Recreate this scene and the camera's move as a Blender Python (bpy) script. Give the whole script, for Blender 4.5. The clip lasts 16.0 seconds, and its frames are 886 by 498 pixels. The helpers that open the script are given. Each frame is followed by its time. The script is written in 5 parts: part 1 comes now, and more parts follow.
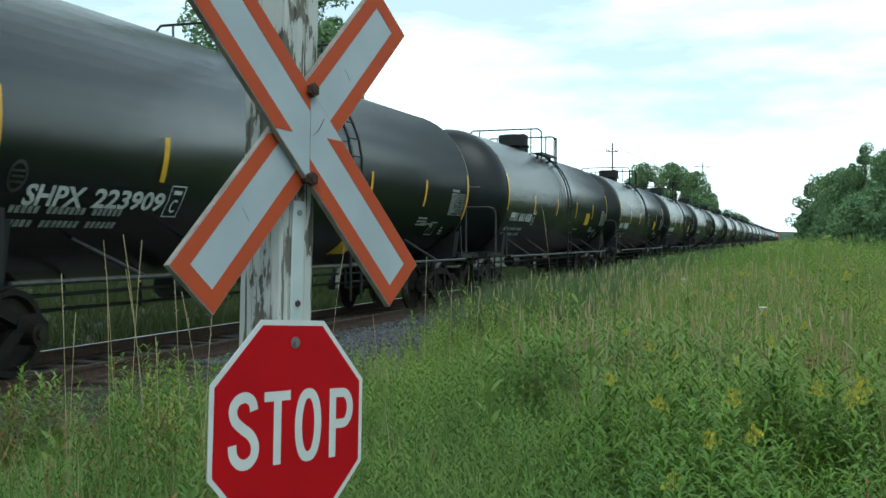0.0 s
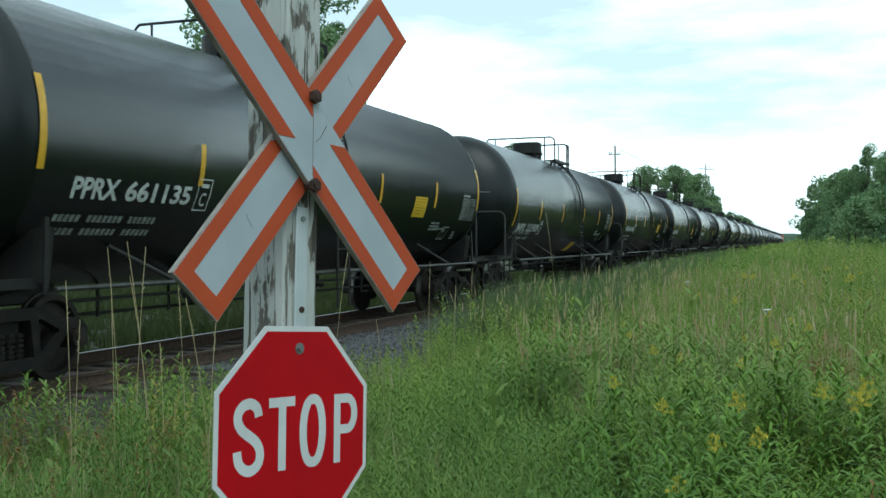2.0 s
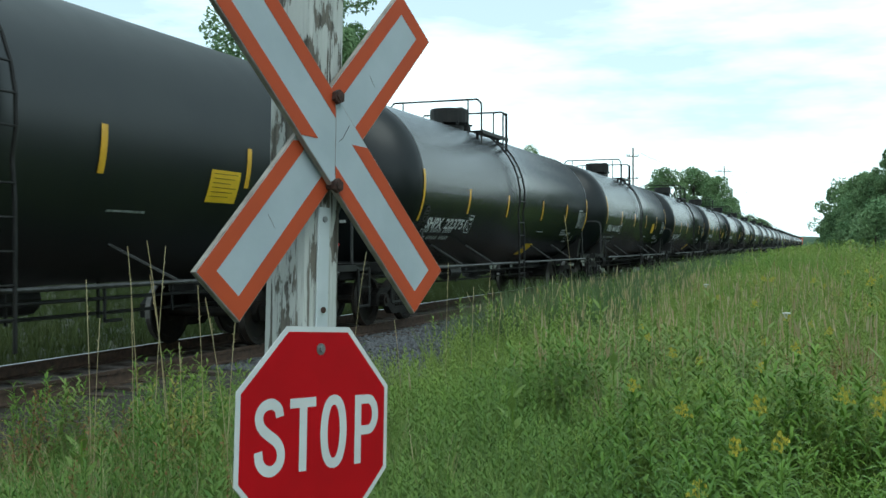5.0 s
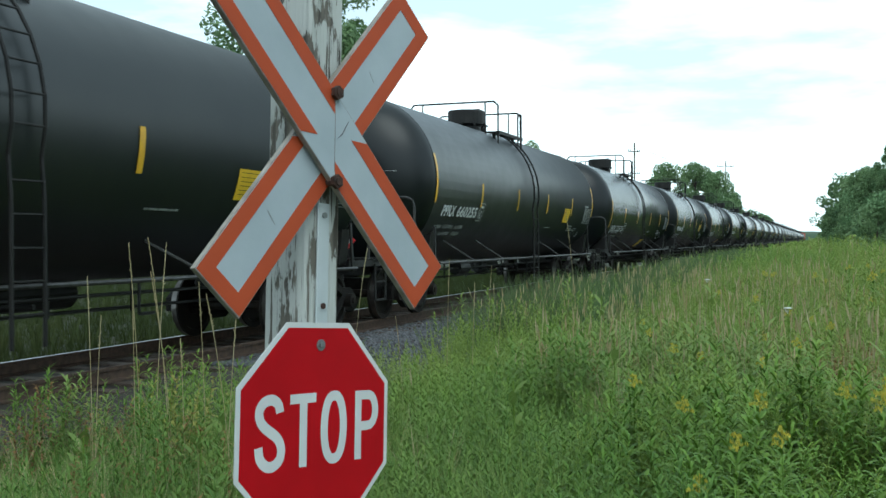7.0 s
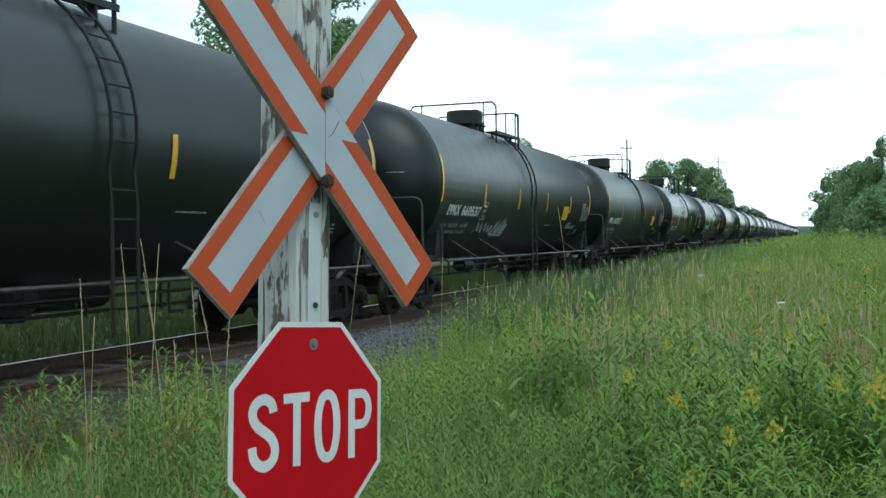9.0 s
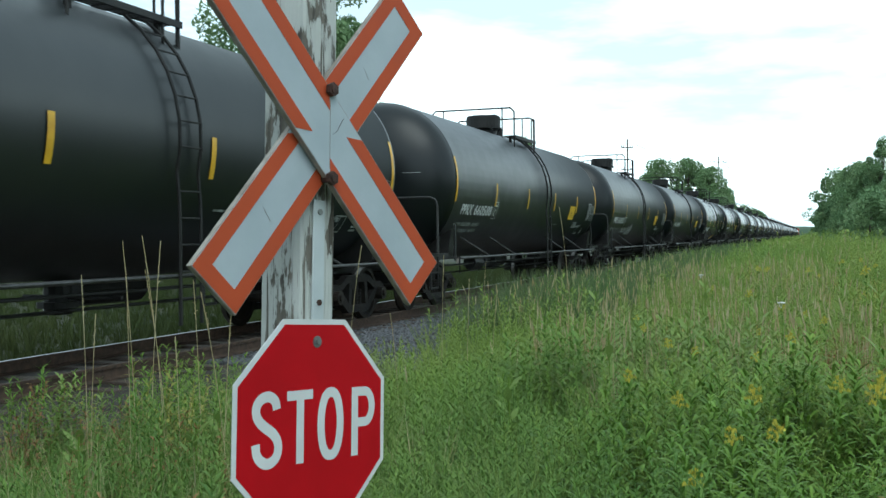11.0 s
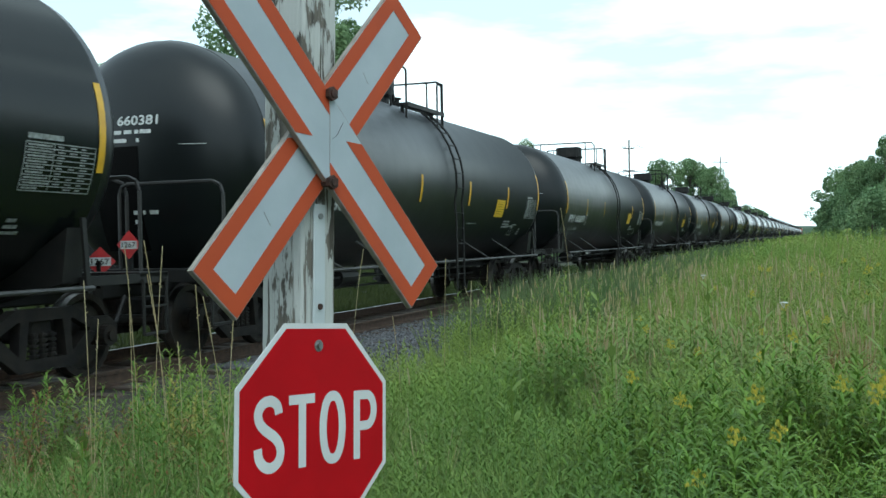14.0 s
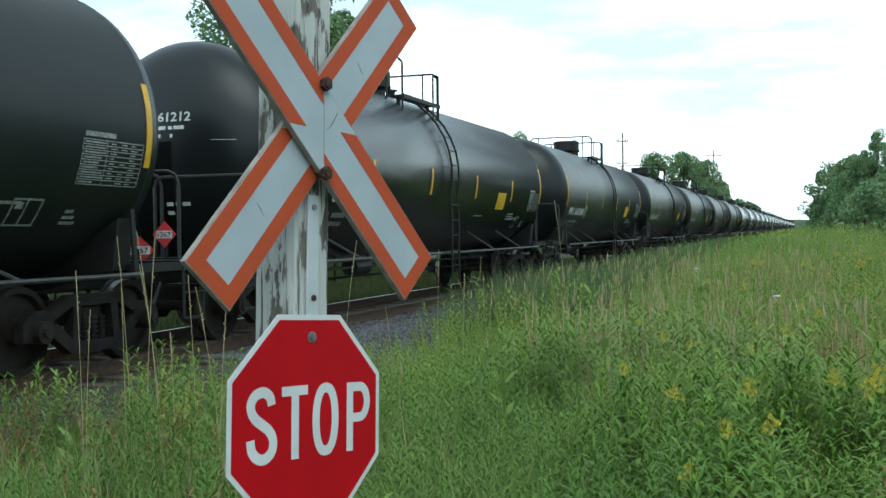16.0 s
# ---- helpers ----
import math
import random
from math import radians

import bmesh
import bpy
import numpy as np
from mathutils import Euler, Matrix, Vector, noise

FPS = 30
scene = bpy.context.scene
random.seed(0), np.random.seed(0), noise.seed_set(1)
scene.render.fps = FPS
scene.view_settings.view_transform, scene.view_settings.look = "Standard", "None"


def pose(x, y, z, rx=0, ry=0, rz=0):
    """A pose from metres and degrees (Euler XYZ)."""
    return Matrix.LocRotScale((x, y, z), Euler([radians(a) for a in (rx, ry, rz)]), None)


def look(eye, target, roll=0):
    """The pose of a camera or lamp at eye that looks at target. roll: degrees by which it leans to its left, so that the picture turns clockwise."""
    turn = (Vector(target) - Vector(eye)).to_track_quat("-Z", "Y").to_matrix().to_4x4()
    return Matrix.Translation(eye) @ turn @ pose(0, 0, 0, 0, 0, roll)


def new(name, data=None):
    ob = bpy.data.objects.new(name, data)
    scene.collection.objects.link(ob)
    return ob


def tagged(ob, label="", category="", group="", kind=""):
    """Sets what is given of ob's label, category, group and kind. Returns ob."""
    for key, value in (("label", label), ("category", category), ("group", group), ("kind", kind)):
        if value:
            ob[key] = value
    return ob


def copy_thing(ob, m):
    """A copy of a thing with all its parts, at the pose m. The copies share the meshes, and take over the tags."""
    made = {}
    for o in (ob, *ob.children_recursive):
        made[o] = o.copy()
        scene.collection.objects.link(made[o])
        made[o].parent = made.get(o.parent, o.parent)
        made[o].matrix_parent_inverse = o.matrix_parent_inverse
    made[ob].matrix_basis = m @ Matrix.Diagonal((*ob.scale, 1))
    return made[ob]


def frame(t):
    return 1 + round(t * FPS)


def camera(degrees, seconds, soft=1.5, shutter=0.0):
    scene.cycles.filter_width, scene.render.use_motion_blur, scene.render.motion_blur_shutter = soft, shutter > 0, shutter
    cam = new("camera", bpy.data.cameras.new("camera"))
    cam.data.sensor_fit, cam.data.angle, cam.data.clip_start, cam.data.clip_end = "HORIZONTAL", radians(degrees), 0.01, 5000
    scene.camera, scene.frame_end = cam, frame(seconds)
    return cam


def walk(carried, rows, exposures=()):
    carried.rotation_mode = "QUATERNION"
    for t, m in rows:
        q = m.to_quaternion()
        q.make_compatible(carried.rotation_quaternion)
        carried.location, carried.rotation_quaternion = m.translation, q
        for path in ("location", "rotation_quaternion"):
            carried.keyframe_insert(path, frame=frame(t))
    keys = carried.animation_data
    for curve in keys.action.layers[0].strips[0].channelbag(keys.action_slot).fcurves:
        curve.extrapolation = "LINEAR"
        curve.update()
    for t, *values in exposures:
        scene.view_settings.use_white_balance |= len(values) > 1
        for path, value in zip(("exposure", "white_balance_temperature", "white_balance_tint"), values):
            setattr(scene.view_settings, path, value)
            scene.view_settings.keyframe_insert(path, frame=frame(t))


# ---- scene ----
cam = camera(46.0, 16.0, 1.5, 0.08)

PATH = [
    (0, (-0.002, 0.007, 1.37), (-0.643, 1.901, 1.36), 0.0),
    (0.5, (-0.004, 0.012, 1.371), (-0.643, 1.907, 1.354), -0.0),
    (1, (-0.008, 0.015, 1.372), (-0.643, 1.911, 1.358), -0.0),
    (1.5, (-0.004, 0.009, 1.372), (-0.643, 1.904, 1.36), -0.1),
    (2, (0.001, 0.0, 1.373), (-0.646, 1.892, 1.371), -0.4),
    (2.5, (-0.001, -0.002, 1.373), (-0.662, 1.886, 1.371), -0.4),
    (3, (0.001, 0.001, 1.371), (-0.65, 1.892, 1.369), -0.7),
    (3.5, (-0.005, 0.004, 1.375), (-0.663, 1.892, 1.38), -0.2),
    (4, (-0.009, 0.0, 1.373), (-0.667, 1.889, 1.384), -0.3),
    (4.5, (-0.018, 0.005, 1.373), (-0.693, 1.887, 1.377), -0.0),
    (7, (-0.012, 0.007, 1.373), (-0.692, 1.887, 1.365), -0.2),
    (7.5, (-0.011, 0.006, 1.371), (-0.686, 1.889, 1.36), -0.5),
    (8, (-0.008, 0.004, 1.371), (-0.68, 1.887, 1.358), -0.6),
    (8.5, (-0.003, 0.002, 1.37), (-0.672, 1.887, 1.355), -0.8),
    (9, (-0.003, 0.001, 1.372), (-0.672, 1.886, 1.361), -0.8),
    (11.5, (-0.017, 0.0, 1.37), (-0.686, 1.885, 1.355), -0.5),
    (12, (-0.012, -0.004, 1.373), (-0.677, 1.882, 1.357), -0.7),
    (12.5, (-0.007, -0.002, 1.374), (-0.675, 1.883, 1.366), -0.9),
    (13, (-0.004, -0.004, 1.375), (-0.674, 1.881, 1.37), -1.1),
    (13.5, (-0.006, -0.004, 1.372), (-0.679, 1.879, 1.365), -1.1),
    (14, (-0.009, -0.002, 1.372), (-0.682, 1.881, 1.363), -1.0),
    (14.5, (-0.011, -0.004, 1.371), (-0.682, 1.88, 1.354), -0.9),
    (15, (-0.014, 0.001, 1.37), (-0.684, 1.885, 1.346), -0.7),
    (15.5, (-0.015, 0.004, 1.372), (-0.68, 1.89, 1.344), -0.7),
    (16, (-0.016, 0.008, 1.372), (-0.677, 1.896, 1.347), -0.7),
]
walk(cam, [(t, look(eye, target, roll)) for t, eye, target, roll in PATH],
     [(0, 0.0, 5950, -6), (4.5, 0.0, 5950, -6), (7, 0.15, 5920, -3), (16, 0.21, 5920, -3)])

# ---- light ----
SUN_EL, SUN_AZ = radians(52), radians(150)
world = bpy.data.worlds.new("sky")
scene.world = world
world.use_nodes = True
wn, wl = world.node_tree.nodes, world.node_tree.links
wn.clear()
sky = wn.new("ShaderNodeTexSky")
sky.sky_type, sky.sun_disc = "NISHITA", False
sky.sun_elevation, sky.sun_rotation = SUN_EL, SUN_AZ
sky.air_density, sky.dust_density, sky.ozone_density = 1.0, 1.5, 1.0
tc = wn.new("ShaderNodeTexCoord")
mp = wn.new("ShaderNodeMapping")
mp.inputs["Scale"].default_value = (1.6, 1.6, 7.0)
mp.inputs["Location"].default_value = (0.35, 0.1, 0.55)
cn = wn.new("ShaderNodeTexNoise")
cn.inputs["Scale"].default_value, cn.inputs["Detail"].default_value, cn.inputs["Roughness"].default_value = 1.7, 7, 0.55
cr = wn.new("ShaderNodeValToRGB")
cr.color_ramp.elements[0].position, cr.color_ramp.elements[1].position = 0.36, 0.54
cr.color_ramp.elements[0].color, cr.color_ramp.elements[1].color = (0.40, 0.40, 0.40, 1), (1, 1, 1, 1)
cm = wn.new("ShaderNodeMix")
cm.data_type = "RGBA"
cm.inputs[7].default_value = (13.4, 14.7, 15.2, 1)
bg = wn.new("ShaderNodeBackground")
bg.inputs["Strength"].default_value = 0.112
wo = wn.new("ShaderNodeOutputWorld")
wl.new(tc.outputs["Generated"], mp.inputs["Vector"])
wl.new(mp.outputs["Vector"], cn.inputs["Vector"])
sep = wn.new("ShaderNodeSeparateXYZ")
wl.new(tc.outputs["Generated"], sep.inputs["Vector"])
thin = wn.new("ShaderNodeMapRange")
thin.inputs["From Min"].default_value, thin.inputs["From Max"].default_value = 0.0, 0.32
thin.inputs["To Min"].default_value, thin.inputs["To Max"].default_value = 0.14, -0.13
wl.new(sep.outputs["Z"], thin.inputs["Value"])
cover = wn.new("ShaderNodeMath")
wl.new(cn.outputs["Fac"], cover.inputs[0])
wl.new(thin.outputs["Result"], cover.inputs[1])
wl.new(cover.outputs["Value"], cr.inputs["Fac"])
wl.new(cr.outputs["Color"], cm.inputs[0])
wl.new(sky.outputs["Color"], cm.inputs[6])
wl.new(cm.outputs[2], bg.inputs["Color"])
wl.new(bg.outputs["Background"], wo.inputs["Surface"])
sun = new("sun", bpy.data.lights.new("sun", "SUN"))
sun.data.energy, sun.data.angle, sun.data.color = 0.8, radians(35), (1.0, 0.985, 0.96)
sun.matrix_world = look((0, 0, 0), (-math.sin(SUN_AZ) * math.cos(SUN_EL), -math.cos(SUN_AZ) * math.cos(SUN_EL), -math.sin(SUN_EL)))
scene.view_settings.exposure = 0.0


# ---- materials ----
def material(name, color, rough=0.6, metal=0.0, second=None, scale=8.0, detail=6, low=0.35, high=0.65, bump=0.0, bump_scale=60.0,
             vary="", translucent=0.0, stretch=(1, 1, 1), spec=0.5, coat=0.0, rough_var=0.0):
    """A surface with two tones mixed by noise, fine relief and, if asked for, a shift from piece to piece."""
    m = bpy.data.materials.new(name)
    m.use_nodes = True
    n, l = m.node_tree.nodes, m.node_tree.links
    b = n["Principled BSDF"]
    b.inputs["Roughness"].default_value, b.inputs["Metallic"].default_value = rough, metal
    b.inputs["Specular IOR Level"].default_value, b.inputs["Coat Weight"].default_value = spec, coat
    b.inputs["Coat Roughness"].default_value = 0.15
    co = n.new("ShaderNodeTexCoord")
    ma = n.new("ShaderNodeMapping")
    ma.inputs["Scale"].default_value = stretch
    l.new(co.outputs["Object"], ma.inputs["Vector"])
    no = n.new("ShaderNodeTexNoise")
    no.inputs["Scale"].default_value, no.inputs["Detail"].default_value = scale, detail
    l.new(ma.outputs["Vector"], no.inputs["Vector"])
    ra = n.new("ShaderNodeValToRGB")
    ra.color_ramp.elements[0].position, ra.color_ramp.elements[1].position = low, high
    ra.color_ramp.elements[0].color = (*color, 1)
    ra.color_ramp.elements[1].color = (*(second or [c * 0.75 for c in color]), 1)
    l.new(no.outputs["Fac"], ra.inputs["Fac"])
    out = ra.outputs["Color"]
    if vary:
        if vary == "island":
            r = n.new("ShaderNodeNewGeometry").outputs["Random Per Island"]
        else:
            r = n.new("ShaderNodeObjectInfo").outputs["Random"]
        hs = n.new("ShaderNodeHueSaturation")
        mr = n.new("ShaderNodeMapRange")
        mr.inputs["To Min"].default_value, mr.inputs["To Max"].default_value = 0.85, 1.18
        l.new(r, mr.inputs["Value"])
        l.new(mr.outputs["Result"], hs.inputs["Value"])
        mh = n.new("ShaderNodeMapRange")
        mh.inputs["To Min"].default_value, mh.inputs["To Max"].default_value = 0.507, 0.488
        l.new(r, mh.inputs["Value"])
        l.new(mh.outputs["Result"], hs.inputs["Hue"])
        l.new(out, hs.inputs["Color"])
        out = hs.outputs["Color"]
    l.new(out, b.inputs["Base Color"])
    if rough_var:
        rn = n.new("ShaderNodeTexNoise")
        rn.inputs["Scale"].default_value, rn.inputs["Detail"].default_value = scale * 2.3, 5
        l.new(ma.outputs["Vector"], rn.inputs["Vector"])
        rm = n.new("ShaderNodeMapRange")
        rm.inputs["To Min"].default_value, rm.inputs["To Max"].default_value = rough - rough_var, rough + rough_var
        l.new(rn.outputs["Fac"], rm.inputs["Value"])
        l.new(rm.outputs["Result"], b.inputs["Roughness"])
    if bump:
        bn = n.new("ShaderNodeTexNoise")
        bn.inputs["Scale"].default_value, bn.inputs["Detail"].default_value = bump_scale, 4
        l.new(ma.outputs["Vector"], bn.inputs["Vector"])
        bp = n.new("ShaderNodeBump")
        bp.inputs["Strength"].default_value, bp.inputs["Distance"].default_value = bump, 0.02
        l.new(bn.outputs["Fac"], bp.inputs["Height"])
        l.new(bp.outputs["Normal"], b.inputs["Normal"])
    if translucent:
        t = n.new("ShaderNodeBsdfTranslucent")
        l.new(out, t.inputs["Color"])
        mx = n.new("ShaderNodeMixShader")
        mx.inputs["Fac"].default_value = translucent
        l.new(b.outputs["BSDF"], mx.inputs[1])
        l.new(t.outputs["BSDF"], mx.inputs[2])
        l.new(mx.outputs["Shader"], n["Material Output"].inputs["Surface"])
    return m


M = dict(
    tank_gloss=material("gloss_black_tank", (0.005, 0.008, 0.008), 0.25, second=(0.008, 0.010, 0.010), scale=1.3, rough_var=0.04, spec=0.48),
    tank_matt=material("matt_black_tank", (0.007, 0.010, 0.011), 0.38, second=(0.011, 0.014, 0.014), scale=1.1, rough_var=0.05, spec=0.46),
    head=material("dull_black_head", (0.004, 0.006, 0.007), 0.33, second=(0.007, 0.009, 0.009), scale=1.5, rough_var=0.05, spec=0.36),
    pitch=material("pitch_black_paint", (0.0022, 0.0022, 0.0022), 0.75, spec=0.1),
    black=material("black_steel", (0.008, 0.008, 0.008), 0.55, second=(0.014, 0.013, 0.012), scale=5, bump=0.1, spec=0.3),
    truck=material("dusty_cast_steel", (0.009, 0.008, 0.008), 0.7, second=(0.020, 0.017, 0.014), scale=6, bump=0.2, spec=0.2),
    galv=material("worn_grey_steel", (0.060, 0.060, 0.060), 0.5, 0.3, second=(0.028, 0.026, 0.024), scale=9),
    dull=material("dull_black_pipe", (0.018, 0.018, 0.018), 0.55, second=(0.03, 0.028, 0.026), scale=9),
    wheel=material("wheel_steel", (0.014, 0.013, 0.012), 0.6, 0.2, second=(0.028, 0.021, 0.016), scale=7, spec=0.25),
    tread=material("polished_tread", (0.22, 0.21, 0.20), 0.45, 1.0, second=(0.12, 0.11, 0.10), scale=4),
    white=material("stencil_white", (0.62, 0.64, 0.62), 0.55, second=(0.42, 0.44, 0.43), scale=14),
    dimwhite=material("faded_stencil", (0.30, 0.32, 0.31), 0.6, second=(0.14, 0.15, 0.14), scale=25),
    yellow=material("reflective_yellow", (0.72, 0.42, 0.02), 0.4, second=(0.55, 0.30, 0.015), scale=5),
    amber=material("placard_yellow", (0.74, 0.48, 0.012), 0.5, second=(0.66, 0.41, 0.012), scale=5),
    hazard=material("placard_red", (0.60, 0.03, 0.035), 0.4),
    rail=material("rusty_rail", (0.055, 0.035, 0.025), 0.75, 0.2, second=(0.10, 0.06, 0.04), scale=12),
    railtop=material("polished_rail_head", (0.26, 0.25, 0.25), 0.38, 1.0),
    tie=material("weathered_tie", (0.055, 0.040, 0.030), 0.85, second=(0.11, 0.085, 0.065), scale=4, stretch=(1, 8, 8), vary="object", bump=0.4),
    # dirty brown, darkened further to carry the shade of the passing train
    ballast=material("ballast", (0.030, 0.023, 0.018), 0.95, second=(0.065, 0.054, 0.047), scale=1.3, bump=0.8, bump_scale=22),
    stone=material("ballast_stone", (0.085, 0.088, 0.098), 0.8, second=(0.16, 0.16, 0.17), scale=9, vary="island", bump=0.3),
    # below a real soil tone: shade between stems is put into the colour
    soil=material("field_soil", (0.016, 0.020, 0.009), 0.95, second=(0.034, 0.036, 0.015), scale=0.6, detail=10, bump=0.8, bump_scale=6),
    wood=material("weathered_post_wood", (0.20, 0.18, 0.15), 0.85, second=(0.07, 0.062, 0.05), scale=3.2, stretch=(16, 1.0, 16), detail=9, bump=0.5, bump_scale=5),
    sheet=material("reflective_white_sheet", (0.66, 0.67, 0.66), 0.5, second=(0.59, 0.60, 0.59), scale=6, detail=8, bump=0.02),
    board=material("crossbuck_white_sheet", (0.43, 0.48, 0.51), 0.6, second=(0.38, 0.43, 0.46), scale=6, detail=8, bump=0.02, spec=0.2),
    edge=material("bare_board_edge", (0.34, 0.31, 0.27), 0.7, second=(0.20, 0.17, 0.14), scale=20),
    orange=material("faded_red_border", (0.47, 0.080, 0.026), 0.6, spec=0.2, second=(0.40, 0.07, 0.028), scale=7, detail=8, low=0.3, high=0.8),
    red=material("stop_red", (0.46, 0.003, 0.009), 0.55, second=(0.40, 0.003, 0.008), scale=5, spec=0.12),
    bolt=material("rusty_bolt", (0.07, 0.03, 0.02), 0.8, second=(0.03, 0.015, 0.01), scale=60, bump=0.3),
    zinc=material("zinc_bolt", (0.35, 0.36, 0.36), 0.4, 0.8),
    strip=material("galvanized_strip", (0.58, 0.62, 0.63), 0.5, 0.2, second=(0.50, 0.54, 0.55), scale=5),
    leaf=material("weed_leaf", (0.095, 0.185, 0.034), 0.6, second=(0.165, 0.255, 0.055), scale=0.5, vary="island", translucent=0.2, spec=0.25),
    golden=material("goldenrod_leaf", (0.088, 0.172, 0.024), 0.6, second=(0.150, 0.250, 0.038), scale=0.8, vary="island", translucent=0.14, spec=0.2),
    grass=material("grass_blade", (0.145, 0.245, 0.050), 0.6, second=(0.245, 0.310, 0.095), scale=0.5, vary="island", translucent=0.3, spec=0.25),
    # darker green than the other grass: shade under the train is in the colour
    olive=material("shaded_far_grass_blade", (0.032, 0.050, 0.013), 0.8, second=(0.052, 0.066, 0.020), scale=0.4, vary="island", translucent=0.2, spec=0.2),
    pale=material("field_leaf", (0.150, 0.265, 0.050), 0.65, second=(0.285, 0.350, 0.090), scale=0.22, detail=5, vary="island", translucent=0.35, spec=0.2),
    rust=material("dead_brown_leaf", (0.19, 0.105, 0.045), 0.8, second=(0.30, 0.19, 0.08), scale=3.0, vary="island", translucent=0.2, spec=0.2),
    ochre=material("yellowing_leaf", (0.26, 0.28, 0.06), 0.7, second=(0.34, 0.31, 0.09), scale=3.0, vary="island", translucent=0.25, spec=0.2),
    blue=material("blue_green_grass", (0.085, 0.150, 0.055), 0.6, second=(0.16, 0.20, 0.09), scale=0.6, vary="island", translucent=0.25, spec=0.25),
    dry=material("dry_grass", (0.50, 0.45, 0.28), 0.7, second=(0.38, 0.30, 0.15), scale=3.0, vary="island", translucent=0.2, spec=0.2),
    flower=material("yellow_flower", (0.60, 0.50, 0.06), 0.7, second=(0.42, 0.42, 0.07), scale=30, vary="island", translucent=0.2),
    umbel=material("white_flower", (0.75, 0.75, 0.70), 0.7),
    # leaf green lightened and greyed, so the colour stands in for distance haze
    foliage=material("hazy_tree_leaf", (0.125, 0.215, 0.095), 0.65, second=(0.195, 0.285, 0.130), scale=0.35, vary="island", translucent=0.25, spec=0.3),
    bark=material("bark", (0.10, 0.08, 0.065), 0.9, second=(0.05, 0.04, 0.035), scale=5, stretch=(4, 4, 1), bump=0.5),
    polewood=material("grey_pole_wood", (0.17, 0.15, 0.13), 0.85, second=(0.10, 0.09, 0.08), scale=3, stretch=(8, 8, 1)),
    hill=material("far_woods", (0.035, 0.065, 0.035), 0.95, second=(0.05, 0.085, 0.045), scale=0.05, bump=1.0, bump_scale=0.2),
    loco=material("locomotive_red", (0.62, 0.09, 0.03), 0.4, second=(0.5, 0.07, 0.03), scale=2),
    glass=material("dark_cab_glass", (0.01, 0.012, 0.015), 0.08),
)


def flaking_paint():
    """White paint that has flaked from grey timber in patches and long splits."""
    m = M["wood"]
    n, l = m.node_tree.nodes, m.node_tree.links
    b = n["Principled BSDF"]
    bare = b.inputs["Base Color"].links[0].from_socket
    co = n.new("ShaderNodeTexCoord")
    fac = None
    for scale, stretch, low, high in ((7.0, (2.2, 0.55, 2.2), 0.50, 0.53), (5.0, (14, 0.5, 14), 0.57, 0.61)):
        ma = n.new("ShaderNodeMapping")
        ma.inputs["Scale"].default_value = stretch
        l.new(co.outputs["Object"], ma.inputs["Vector"])
        no = n.new("ShaderNodeTexNoise")
        no.inputs["Scale"].default_value, no.inputs["Detail"].default_value, no.inputs["Roughness"].default_value = scale, 9, 0.62
        l.new(ma.outputs["Vector"], no.inputs["Vector"])
        mr = n.new("ShaderNodeMapRange")
        mr.inputs["From Min"].default_value, mr.inputs["From Max"].default_value = low, high
        l.new(no.outputs["Fac"], mr.inputs["Value"])
        if fac is None:
            fac = mr.outputs["Result"]
        else:
            mx = n.new("ShaderNodeMath")
            mx.operation = "MAXIMUM"
            l.new(fac, mx.inputs[0])
            l.new(mr.outputs["Result"], mx.inputs[1])
            fac = mx.outputs["Value"]
    mix = n.new("ShaderNodeMix")
    mix.data_type = "RGBA"
    mix.inputs[6].default_value = (0.50, 0.51, 0.48, 1)
    l.new(fac, mix.inputs[0])
    l.new(bare, mix.inputs[7])
    l.new(mix.outputs[2], b.inputs["Base Color"])
    bp = n.new("ShaderNodeBump")
    bp.invert = True
    bp.inputs["Strength"].default_value, bp.inputs["Distance"].default_value = 0.8, 0.002
    l.new(fac, bp.inputs["Height"])
    l.new(b.inputs["Normal"].links[0].from_socket, bp.inputs["Normal"])
    l.new(bp.outputs["Normal"], b.inputs["Normal"])


flaking_paint()


# ---- mesh helpers ----
def part(name, bm, mat, parent, label="", smooth=False):
    me = bpy.data.meshes.new(name)
    bm.normal_update()
    bm.to_mesh(me)
    bm.free()
    me.materials.append(M[mat])
    if smooth:
        for p in me.polygons:
            p.use_smooth = True
    ob = new(name, me)
    ob.parent = parent
    if label:
        tagged(ob, label)
    return ob


def thing(name, label, category, group="", kind="", m=None):
    ob = new(name)
    tagged(ob, label, category, group, kind)
    if m is not None:
        ob.matrix_basis = m
    return ob


def box(bm, c, size, rot=None, bevel=0.0):
    r = bmesh.ops.create_cube(bm, size=1.0)
    m = Matrix.Translation(c) @ (rot.to_4x4() if rot is not None else Matrix()) @ Matrix.Diagonal((*size, 1))
    bmesh.ops.transform(bm, matrix=m, verts=r["verts"])
    if bevel:
        es = list({e for v in r["verts"] for e in v.link_edges})
        bmesh.ops.bevel(bm, geom=es, offset=bevel, segments=1, affect="EDGES")
    return bm


def cyl(bm, a, b, r, n=8, r2=None):
    a, b = Vector(a), Vector(b)
    d = b - a
    g = bmesh.ops.create_cone(bm, cap_ends=True, segments=n, radius1=r, radius2=r if r2 is None else r2, depth=d.length)
    m = Matrix.Translation((a + b) / 2) @ d.to_track_quat("Z", "Y").to_matrix().to_4x4()
    bmesh.ops.transform(bm, matrix=m, verts=g["verts"])
    return bm


def tube(bm, pts, r, n=6):
    for a, b in zip(pts, pts[1:]):
        cyl(bm, a, b, r, n)
    return bm


